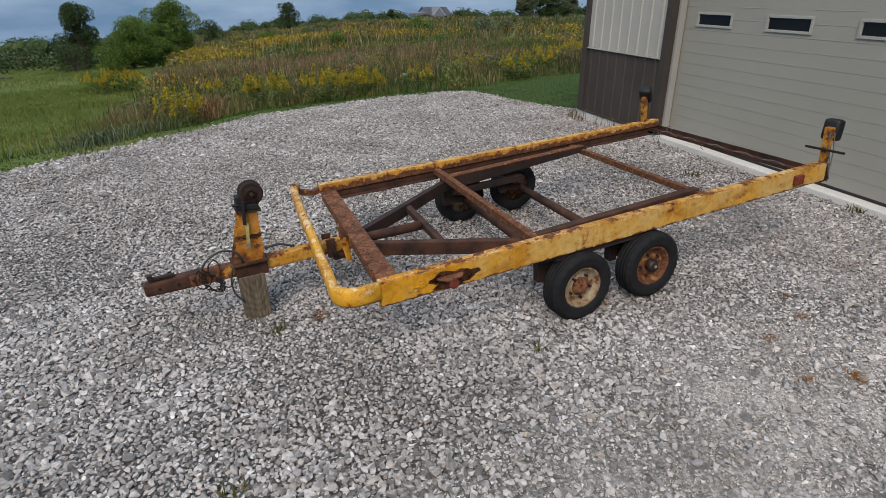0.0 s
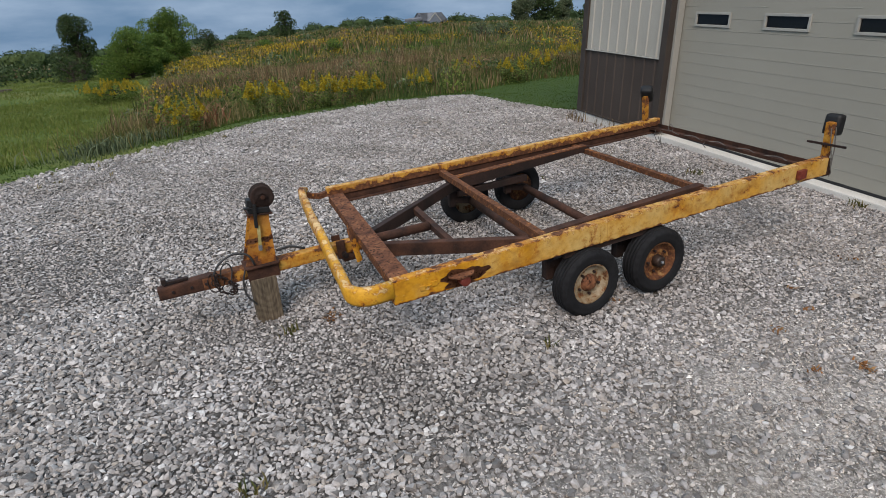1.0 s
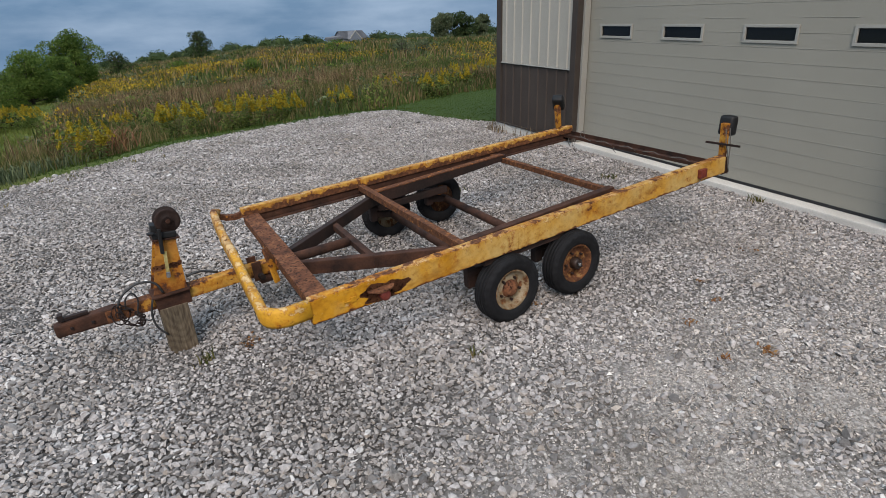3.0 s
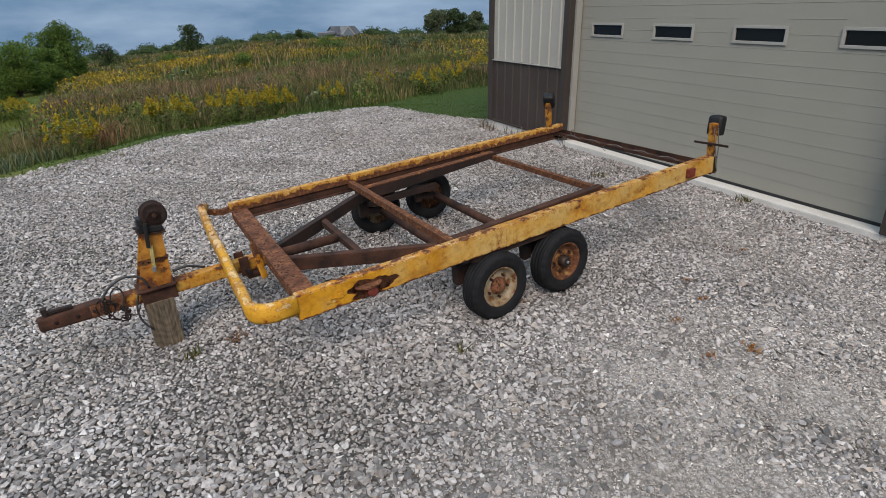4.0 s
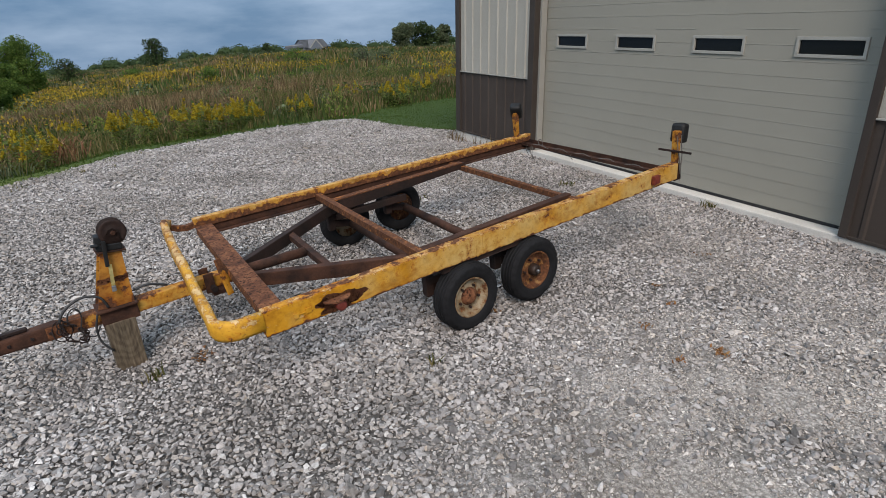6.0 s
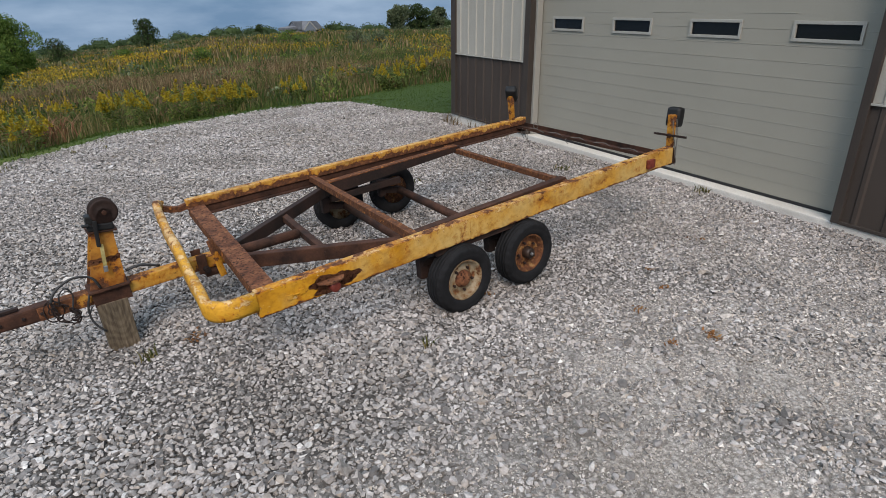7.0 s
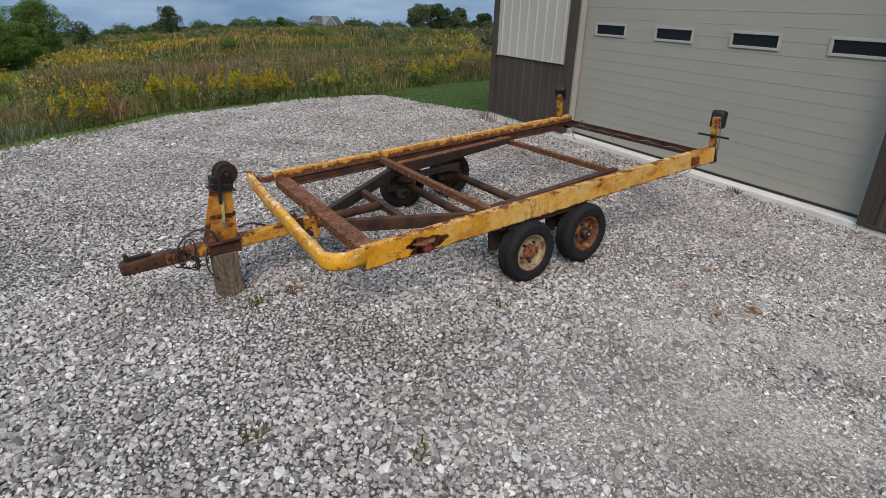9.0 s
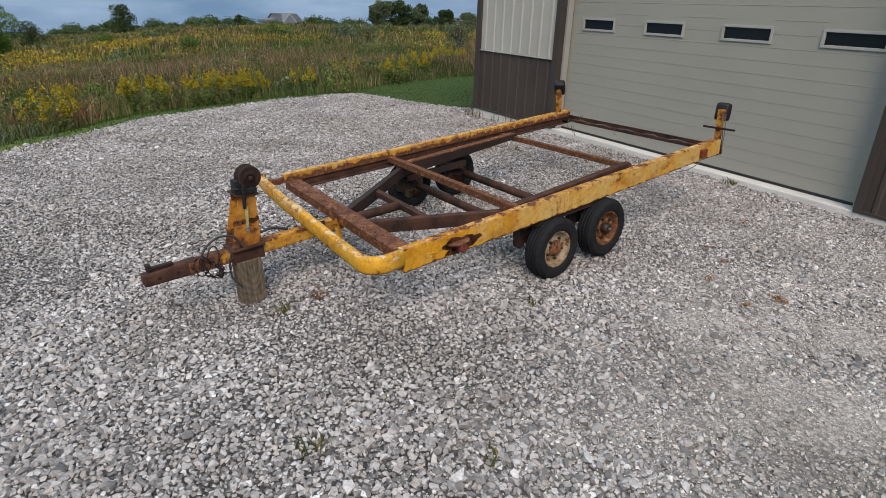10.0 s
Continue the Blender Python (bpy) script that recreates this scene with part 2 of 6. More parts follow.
M_seal = simple("black_seal", (0.010, 0.010, 0.010), (0.02, 0.02, 0.02), 5, 0.8)
M_concrete = simple("pale_concrete", (0.46, 0.435, 0.39), (0.56, 0.535, 0.485), 2, 0.9, 0, 0.2, 0.15, 0.001, 150)
M_white_jamb = simple("pale_jamb", (0.25, 0.243, 0.215), (0.28, 0.272, 0.24), 2, 0.5, 0, 0.4, 0.03, 0.001, 400)
M_roof = simple("charcoal_roof_steel", (0.05, 0.047, 0.046), (0.07, 0.065, 0.064), 2, 0.5)


def stone_material(name, per_object, gain=1.0):
    m, nt, b = material(name, 0.9, 0, 0.25)
    if per_object:
        r = nt.nodes.new("ShaderNodeObjectInfo").outputs["Random"]
    else:
        r = nt.nodes.new("ShaderNodeNewGeometry").outputs["Random Per Island"]
    c = ramp(nt, r, [(0.0, (0.12, 0.114, 0.110)), (0.25, (0.205, 0.193, 0.185)), (0.55, (0.325, 0.304, 0.290)), (0.80, (0.43, 0.405, 0.386)), (0.88, (0.31, 0.268, 0.226)), (0.94, (0.42, 0.396, 0.376)), (1.0, (0.55, 0.535, 0.515))])
    g = ramp(nt, noise_at(nt, 70, 5, 0.6), [(0.3, (0.66, 0.65, 0.64)), (0.7, (1.26, 1.26, 1.26))])
    d = ramp(nt, noise_at(nt, 1.1, 4), [(0.3, (0.74, 0.72, 0.69)), (0.7, (1.10, 1.10, 1.10))])
    if gain != 1.0:
        c = mixed(nt, 1.0, c, (gain, gain * 0.985, gain * 0.95), "MULTIPLY")
    nt.links.new(mixed(nt, 1.0, mixed(nt, 1.0, c, g, "MULTIPLY"), d, "MULTIPLY"), b.inputs["Base Color"])
    bump(nt, b, noise_at(nt, 130, 4), 0.4, 0.002)
    return m


M_stone = stone_material("limestone_gravel", False)
M_fines = stone_material("limestone_fines", False, 1.32)
M_stone_one = stone_material("limestone_piece", True)


def bed_material():
    """The bed between the stones: crushed fines with a cell pattern of buried chips; the shade of the gaps is put into
    its colour.
    """
    m, nt, b = material("gravel_bed", 0.95, 0, 0.2)
    co = nt.nodes.new("ShaderNodeTexCoord")
    v = nt.nodes.new("ShaderNodeTexVoronoi")
    v.inputs["Scale"].default_value = 46
    nt.links.new(co.outputs["Object"], v.inputs["Vector"])
    sep = nt.nodes.new("ShaderNodeSeparateColor")
    nt.links.new(v.outputs["Color"], sep.inputs["Color"])
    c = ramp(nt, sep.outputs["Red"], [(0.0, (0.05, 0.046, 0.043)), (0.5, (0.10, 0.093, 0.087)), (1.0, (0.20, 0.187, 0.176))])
    # under loose stones dark colour paints the gaps' shade; elsewhere the packed stones show
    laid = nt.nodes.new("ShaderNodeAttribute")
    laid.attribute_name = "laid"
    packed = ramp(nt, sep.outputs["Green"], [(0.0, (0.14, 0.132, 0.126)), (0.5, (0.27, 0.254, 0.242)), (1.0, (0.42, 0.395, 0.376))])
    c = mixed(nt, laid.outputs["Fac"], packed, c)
    worn = nt.nodes.new("ShaderNodeAttribute")
    worn.attribute_name = "worn"
    fines = ramp(nt, noise_at(nt, 150, 6, 0.8), [(0.36, (0.26, 0.241, 0.220)), (0.5, (0.45, 0.420, 0.388)), (0.66, (0.64, 0.603, 0.56))])
    c = mixed(nt, worn.outputs["Fac"], c, fines)
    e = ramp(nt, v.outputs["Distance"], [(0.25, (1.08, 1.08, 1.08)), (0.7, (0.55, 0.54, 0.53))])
    d = ramp(nt, noise_at(nt, 0.8, 5), [(0.3, (0.78, 0.75, 0.71)), (0.7, (1.12, 1.12, 1.12))])
    nt.links.new(mixed(nt, 1.0, mixed(nt, 1.0, c, e, "MULTIPLY"), d, "MULTIPLY"), b.inputs["Base Color"])
    inv = nt.nodes.new("ShaderNodeMath")
    inv.operation = "SUBTRACT"
    inv.inputs[0].default_value = 1.0
    nt.links.new(v.outputs["Distance"], inv.inputs[1])
    lift = nt.nodes.new("ShaderNodeMath")
    lift.operation = "MULTIPLY_ADD"
    lift.inputs[1].default_value = 1.6
    nt.links.new(noise_at(nt, 170, 5, 0.75), lift.inputs[0])
    nt.links.new(inv.outputs[0], lift.inputs[2])
    bump(nt, b, lift.outputs[0], 0.8, 0.006)
    return m


M_bed = bed_material()


def turf_material():
    m, nt, b = material("turf", 0.95, 0, 0.15)
    c = ramp(nt, noise_at(nt, 0.35, 5), [(0.3, (0.050, 0.082, 0.017)), (0.5, (0.078, 0.108, 0.024)), (0.7, (0.125, 0.125, 0.040))])
    g = ramp(nt, noise_at(nt, 14, 6, 0.7), [(0.3, (0.55, 0.6, 0.5)), (0.7, (1.25, 1.2, 1.1))])
    co = nt.nodes.new("ShaderNodeTexCoord")
    sx = nt.nodes.new("ShaderNodeSeparateXYZ")
    east = nt.nodes.new("ShaderNodeMapRange")
    east.inputs["From Min"].default_value, east.inputs["From Max"].default_value = -3.0, 1.0
    nt.links.new(co.outputs["Object"], sx.inputs["Vector"])
    nt.links.new(sx.outputs["X"], east.inputs["Value"])
    c = mixed(nt, east.outputs["Result"], c, (0.036, 0.062, 0.011))
    nt.links.new(mixed(nt, 1.0, c, g, "MULTIPLY"), b.inputs["Base Color"])
    bump(nt, b, noise_at(nt, 30, 4), 0.8, 0.03)
    return m


M_turf = turf_material()


def island_material(name, stops, rough=0.85, spec=0.2, thin=0.0):
    """Leaves, blades and petals: each one a little different."""
    m, nt, b = material(name, rough, 0, spec)
    r = nt.nodes.new("ShaderNodeNewGeometry").outputs["Random Per Island"]
    c = ramp(nt, r, stops)
    d = ramp(nt, noise_at(nt, 0.25, 4), [(0.3, (0.75, 0.78, 0.7)), (0.7, (1.2, 1.15, 1.1))])
    c = mixed(nt, 1.0, c, d, "MULTIPLY")
    nt.links.new(c, b.inputs["Base Color"])
    if thin:
        # thin leaves let light through
        tr = nt.nodes.new("ShaderNodeBsdfTranslucent")
        mx = nt.nodes.new("ShaderNodeMixShader")
        mx.inputs["Fac"].default_value = thin
        nt.links.new(c, tr.inputs["Color"])
        nt.links.new(b.outputs["BSDF"], mx.inputs[1])
        nt.links.new(tr.outputs["BSDF"], mx.inputs[2])
        nt.links.new(mx.outputs["Shader"], nt.nodes["Material Output"].inputs["Surface"])
    return m


M_lawn = island_material("mown_grass", [(0, (0.028, 0.054, 0.009)), (0.6, (0.048, 0.084, 0.014)), (1, (0.080, 0.104, 0.023))], thin=0.3)
M_lawn_dry = island_material("sunburnt_lawn", [(0, (0.075, 0.105, 0.020)), (0.6, (0.115, 0.148, 0.030)), (1, (0.165, 0.17, 0.052))], thin=0.3)
M_tall = island_material("tall_grass", [(0, (0.045, 0.060, 0.015)), (0.4, (0.090, 0.092, 0.028)), (0.75, (0.165, 0.132, 0.056)), (1, (0.26, 0.205, 0.105))], thin=0.35)
M_dry = island_material("dry_grass", [(0, (0.075, 0.047, 0.026)), (0.5, (0.155, 0.103, 0.054)), (1, (0.28, 0.212, 0.125))], thin=0.3)
M_weed = island_material("weed_leaves", [(0, (0.030, 0.052, 0.014)), (0.6, (0.060, 0.092, 0.024)), (1, (0.11, 0.13, 0.04))], thin=0.3)
M_gold = island_material("goldenrod_blooms", [(0, (0.20, 0.14, 0.012)), (0.6, (0.35, 0.26, 0.016)), (1, (0.45, 0.36, 0.035))], thin=0.3)
M_gold_leaf = island_material("goldenrod_leaves", [(0, (0.085, 0.125, 0.028)), (0.6, (0.15, 0.20, 0.042)), (1, (0.23, 0.25, 0.065))], thin=0.4)
M_leaf = island_material("tree_leaves", [(0, (0.050, 0.092, 0.018)), (0.5, (0.086, 0.142, 0.028)), (1, (0.14, 0.19, 0.042))], thin=0.4)
M_gold_far = island_material("fading_goldenrod", [(0, (0.13, 0.088, 0.014)), (0.5, (0.25, 0.172, 0.014)), (1, (0.38, 0.275, 0.018))])
M_leaf_dark = island_material("dark_tree_leaves", [(0, (0.018, 0.034, 0.013)), (0.5, (0.036, 0.060, 0.021)), (1, (0.065, 0.090, 0.031))], thin=0.25)
M_leaf_grey = island_material("grey_shrub_leaves", [(0, (0.042, 0.058, 0.030)), (0.5, (0.078, 0.10, 0.054)), (1, (0.125, 0.15, 0.085))])
M_bark = simple("bark", (0.03, 0.023, 0.017), (0.08, 0.065, 0.05), 8, 0.95, 0, 0.2, 0.8, 0.01, 25)
M_house = simple("grey_house_wall", (0.12, 0.135, 0.16), (0.17, 0.185, 0.21), 0.5, 0.8)
M_house_roof = simple("grey_shingles", (0.10, 0.105, 0.115), (0.14, 0.145, 0.155), 0.5, 0.9)

# ---- builders ----
def part(name, bm, mat, parent=None, label="", smooth=False):
    me = bpy.data.meshes.new(name)
    bm.to_mesh(me)
    bm.free()
    me.materials.append(mat)
    if smooth:
        for p in me.polygons:
            p.use_smooth = True
    ob = new(name, me)
    if parent is not None:
        ob.parent = parent
    if label:
        tagged(ob, label)
    return ob


def raw(name, verts, faces, mat, parent=None, smooth=False):
    me = bpy.data.meshes.new(name)
    me.from_pydata(verts, [], faces)
    me.materials.append(mat)
    if smooth:
        me.polygons.foreach_set("use_smooth", [True] * len(me.polygons))
    ob = new(name, me)
    if parent is not None:
        ob.parent = parent
    return ob


def empty(name, m, label, category, kind="", group=""):
    ob = new(name)
    ob.matrix_world = m
    ob.empty_display_size = 0.1
    return tagged(ob, label, category, group, kind)


def box(bm, lo, hi, bevel=0.0, m=None):
    r = bmesh.ops.create_cube(bm, size=1.0)
    vs = r["verts"]
    lo, hi = Vector(lo), Vector(hi)
    for v in vs:
        v.co = Vector([(lo[i] + hi[i]) / 2 + v.co[i] * (hi[i] - lo[i]) for i in range(3)])
    if bevel:
        es = list({e for v in vs for e in v.link_edges})
        out = bmesh.ops.bevel(bm, geom=es, offset=bevel, segments=2, profile=0.6, affect="EDGES")
        vs = list({v for f in out["faces"] for v in f.verts} | {v for v in vs if v.is_valid})
    if m is not None:
        bmesh.ops.transform(bm, matrix=m, verts=vs)
    return bm


def boxes(*rows, bevel=0.0):
    bm = bmesh.new()
    for lo, hi in rows:
        box(bm, lo, hi, bevel)
    return bm


def along(a, b, up=(0, 0, 1)):
    """A matrix whose x axis runs from a to b."""
    a, b = Vector(a), Vector(b)
    x = (b - a).normalized()
    y = Vector(up).cross(x).normalized()
    z = x.cross(y)
    m = Matrix((x, y, z)).transposed().to_4x4()
    m.translation = a
    return m


def sweep(bm, path, profile, up=(0, 0, 1), cap=True, closed=True):
    """Sweeps a flat profile of (side, up) pairs along a path of points."""
    path = [Vector(p) for p in path]
    rings = []
    for i, p in enumerate(path):
        d = (path[min(i + 1, len(path) - 1)] - path[max(i - 1, 0)]).normalized()
        side = d.cross(Vector(up)).normalized()
        top = side.cross(d).normalized()
        k = 1.0
        if 0 < i < len(path) - 1:
            d0, d1 = (p - path[i - 1]).normalized(), (path[i + 1] - p).normalized()
            k = 1 / max(0.5, math.cos(d0.angle(d1) / 2))
        rings.append([bm.verts.new(p + side * (s * k) + top * h) for s, h in profile])
    n = len(profile)
    for r0, r1 in zip(rings, rings[1:]):
        for j in range(n if closed else n - 1):
            bm.faces.new((r0[j], r0[(j + 1) % n], r1[(j + 1) % n], r1[j]))
    if cap and closed:
        bm.faces.new(rings[0][::-1])
        bm.faces.new(rings[-1])
    bmesh.ops.recalc_face_normals(bm, faces=bm.faces)
    return bm


def circle(r, n=12, sx=1.0, sy=1.0):
    return [(r * sx * math.cos(2 * math.pi * i / n), r * sy * math.sin(2 * math.pi * i / n)) for i in range(n)]


def pipe(path, r, n=10, sides=None):
    return sweep(bmesh.new(), path, sides or circle(r, n))


def lathe(bm, rows, n=32, m=None):
    """Turns rows of (along, radius) about the y axis."""
    rings = []
    for a, r in rows:
        rings.append([bm.verts.new((r * math.cos(2 * math.pi * i / n), a, r * math.sin(2 * math.pi * i / n))) for i in range(n)])
    for r0, r1 in zip(rings, rings[1:]):
        for j in range(n):
            bm.faces.new((r0[j], r0[(j + 1) % n], r1[(j + 1) % n], r1[j]))
    bm.faces.new(rings[0])
    bm.faces.new(rings[-1])
    bmesh.ops.recalc_face_normals(bm, faces=bm.faces)
    if m is not None:
        bmesh.ops.transform(bm, matrix=m, verts=bm.verts)
    return bm


# ---- ground ----
CX, CY, CZ = -1.9, -2.55, 1.66
AZ = [-180, -75, -20, -10, -3, 5, 13, 24, 36, 50, 90, 180]
# sight angles from the camera by distance and bearing; the ground is bent to fit
VIEW_ANGLES = {
    17: [-5.6, -5.6, -8.8, -8.7, -8.9, -7.6, -7.3, -6.8, -6.1, -5.6, -5.6, -5.6],
    40: [-2.4, -2.4, -5.3, -5.0, -5.0, -4.4, -3.6, -3.0, -2.8, -2.4, -2.4, -2.4],
    90: [-1.1, -1.1, -4.1, -4.1, -3.7, -2.7, -1.7, -1.35, -1.3, -1.1, -1.1, -1.1],
    170: [-0.9, -1.2, -3.5, -3.3, -2.6, -2.0, -1.35, -1.25, -1.2, -1.0, -0.9, -0.9],
    3500: [-0.9, -1.2, -3.5, -3.3, -2.6, -2.0, -1.4, -1.3, -1.25, -1.0, -0.9, -0.9],
}


def pad_z(x, y):
    low = np.clip((-1.0 - x) / 1.4, 0, 1)
    z = -0.075 * low * low * (3 - 2 * low)
    z = z - 0.012 * np.exp(-(x ** 2 + y ** 2) / 1.2)
    z = z - 0.021 * np.clip(3.2 - y, 0, 5) * np.clip((x - 1.8) / 1.3, 0, 1)
    return z - 0.012 * np.clip(y - 3, 0, 6) + 0.006 * np.sin(2.1 * x + 0.7) * np.sin(1.7 * y + 0.4)


EDGE = np.array([(-14, -9), (-14, -2.0), (-8.2, 2.2), (-6.3, 3.9), (-4.3, 5.75), (-3.4, 6.6), (-2.4, 7.5), (-1.1, 8.45), (0.7, 9.25), (2.0, 9.7), (3.2, 9.95),
                 (3.7, 9.8), (3.85, 8.3), (4.15, 6.9), (4.6, 5.9), (6.0, 5.4), (6.0, -9)])


def edge_distance(x, y):
    """Metres to the gravel's edge; inside it is negative."""
    x, y = np.asarray(x, float), np.asarray(y, float)
    best = np.full(x.shape, 1e9)
    inside = np.zeros(x.shape, bool)
    for (ax, ay), (bx, by) in zip(EDGE, np.roll(EDGE, -1, 0)):
        dx, dy = bx - ax, by - ay
        s = np.clip(((x - ax) * dx + (y - ay) * dy) / (dx * dx + dy * dy), 0, 1)
        best = np.minimum(best, np.hypot(x - ax - s * dx, y - ay - s * dy))
        cross = (ay > y) != (by > y)
        if dy:
            inside ^= cross & (x < ax + dx * (y - ay) / dy)
    return np.where(inside, -best, best)


def ground_z(x, y):
    x, y = np.asarray(x, float), np.asarray(y, float)
    r = np.hypot(x - CX, y - CY)
    az = np.degrees(np.arctan2(x - CX, y - CY))
    rings = [9.0, *VIEW_ANGLES]
    zs = [pad_z(x, y)] + [CZ + k * np.tan(np.radians(np.interp(az, AZ, VIEW_ANGLES[k]))) for k in VIEW_ANGLES]
    out = np.where(r <= rings[0], zs[0], 0.0)
    for i in range(len(rings) - 1):
        a, b = rings[i], rings[i + 1]
        s = np.clip((r - a) / (b - a), 0, 1)
        out = np.where((r > a) & (r <= b), zs[i] * (1 - s) + zs[i + 1] * s, out)
    out = np.where(r > rings[-1], zs[-1], out)
    beside = np.clip(1 - (edge_distance(x, y) - 0.3) / 1.6, 0, 1) * np.clip((17 - r) / 3, 0, 1)
    out = out * (1 - beside) + (pad_z(x, y) - 0.005) * beside
    bumps = np.clip((r - 16) / 30, 0, 1) * (0.22 * np.sin(x / 5.3 + 1) * np.sin(y / 6.1) + 0.12 * np.sin(x / 2.3) * np.cos(y / 2.9 + 1))
    return out + bumps


def make_ground():
    az = np.radians(np.concatenate([np.arange(-180, -30, 6.0), np.arange(-30, 60, 0.6), np.arange(60, 180, 6.0)]))
    rr = np.concatenate([np.arange(0.2, 9, 0.4), np.geomspace(9, 3500, 120)])
    A, Rr = np.meshgrid(az, rr)
    X, Y = CX + Rr * np.sin(A), CY + Rr * np.cos(A)
    Z = ground_z(X, Y)
    Z = Z - 0.07 * np.clip(-edge_distance(X, Y) / 0.35, 0, 1)
    n, k = len(az), len(rr)
    verts = np.stack([X.ravel(), Y.ravel(), Z.ravel()], 1).tolist()
    faces = [(i * n + j, i * n + (j + 1) % n, (i + 1) * n + (j + 1) % n, (i + 1) * n + j) for i in range(k - 1) for j in range(n)]
    faces.append(tuple(range(n))[::-1])
    ob = raw("ground", verts, faces, M_turf, smooth=True)
    tagged(ob, "green turf and rough meadow soil falling away behind the gravel", "ground", kind="structure")
    return ob


ground = make_ground()


def wave(x, y, s, k=0.0):
    return np.sin(x / s + 1.3 + k) * np.cos(y / (s * 1.3) + 0.4 - k) + 0.5 * np.sin(x / (s * 0.43) + y / (s * 0.6) + 2 + k)


def fine_patch(x, y):
    """1 where the drive is worn down to fines, 0 where the stones lie thick."""
    worn = np.exp(-(((x - 1.0) / 1.7) ** 2 + ((y + 1.3) / 1.0) ** 2)) + 0.5 * np.exp(-(((x - 2.6) / 0.9) ** 2 + ((y - 0.4) / 1.3) ** 2))
    worn = worn + 0.5 * np.exp(-(((x + 0.7) / 0.8) ** 2 + ((y + 1.3) / 0.45) ** 2))
    worn = worn + 0.8 * np.exp(-(((x - 0.3) / 0.9) ** 2 + ((y + 1.95) / 0.6) ** 2))
    patches = 0.30 * wave(x, y, 0.33, 2) + 0.22 * wave(x + 0.4 * y, y - 0.3 * x, 0.17, 5)
    return np.clip((worn - 0.1) * (0.75 + 0.9 * patches), 0, 1)


def loose_cover(x, y):
    """1 where loose stones lie thick on the bed, 0 towards the outer drive."""
    def ramped(v, a):
        return np.clip((v - a) / 0.5, 0, 1)
    near = ramped(x, -3.5) * ramped(y, -2.1)
    corner = ramped(x, -1.5) * ramped(2.7 - x, 0.0) * ramped(y, -2.6)
    back = ramped(x, -6.3) * ramped(y, 1.3)
    return np.maximum(np.maximum(near, corner), back)


def make_pad():
    step = 0.09
    xs, ys = np.arange(-13, 6, step), np.arange(-8.5, 10.2, step)
    X, Y = np.meshgrid(xs, ys, indexing="ij")
    rng = np.random.default_rng(3)
    X = X + rng.uniform(-0.035, 0.035, X.shape)
    Y = Y + rng.uniform(-0.035, 0.035, X.shape)
    D = edge_distance(X, Y)
    Z = pad_z(X, Y) - 0.03 * np.clip(1 + D / 0.3, 0, 1) + rng.uniform(-0.004, 0.004, X.shape)
    idx = -np.ones(X.shape, int)
    keep = D < 0.1
    idx[keep] = np.arange(keep.sum())
    verts = np.stack([X[keep], Y[keep], Z[keep]], 1).tolist()
    faces = []
    for i in range(len(xs) - 1):
        for j in range(len(ys) - 1):
            q = (idx[i, j], idx[i + 1, j], idx[i + 1, j + 1], idx[i, j + 1])
            if min(q) >= 0:
                faces.append(tuple(int(a) for a in q))
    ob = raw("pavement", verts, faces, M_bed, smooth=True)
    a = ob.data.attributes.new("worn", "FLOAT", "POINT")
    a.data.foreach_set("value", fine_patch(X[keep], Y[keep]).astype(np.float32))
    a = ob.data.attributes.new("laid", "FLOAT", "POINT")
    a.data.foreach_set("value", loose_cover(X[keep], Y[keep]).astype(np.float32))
    return tagged(ob, "driveway of crushed pale grey limestone gravel", "driveway", kind="structure")


pavement = make_pad()

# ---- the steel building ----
# the whole building is leaned 1.2 degrees to fit the camera's view
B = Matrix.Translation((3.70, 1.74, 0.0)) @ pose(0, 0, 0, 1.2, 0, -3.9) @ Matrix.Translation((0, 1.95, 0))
SLAB = 0.035
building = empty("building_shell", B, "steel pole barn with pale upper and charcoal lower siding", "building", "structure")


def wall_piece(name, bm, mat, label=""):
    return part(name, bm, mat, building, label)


def ribbed(y0, y1, z0, z1, x, pitch=0.2286, rise=0.013):
    """Ribbed sheet steel standing in the plane x, with trapezoid ribs towards -x, 0.6 m of returns not needed."""
    pts = [(x, y0)]
    y = y0 + pitch * 0.5
    while y + 0.045 < y1:
        pts += [(x, y - 0.028), (x - rise, y - 0.013), (x - rise, y + 0.013), (x, y + 0.028)]
        y += pitch
    pts.append((x, y1))
    bm = bmesh.new()
    for (xa, ya), (xb, yb) in zip(pts, pts[1:]):
        q = [bm.verts.new(c) for c in ((xa, ya, z0), (xb, yb, z0), (xb, yb, z1), (xa, ya, z1))]
        bm.faces.new(q)
    bmesh.ops.remove_doubles(bm, verts=bm.verts, dist=1e-5)
    bmesh.ops.solidify(bm, geom=list(bm.faces), thickness=0.004)
    return bm


WL, WR, WTOP, SPLIT, DTOP, DW = 2.06, -9.5, 4.4, 1.005, 3.70, 4.18
FX = -0.15
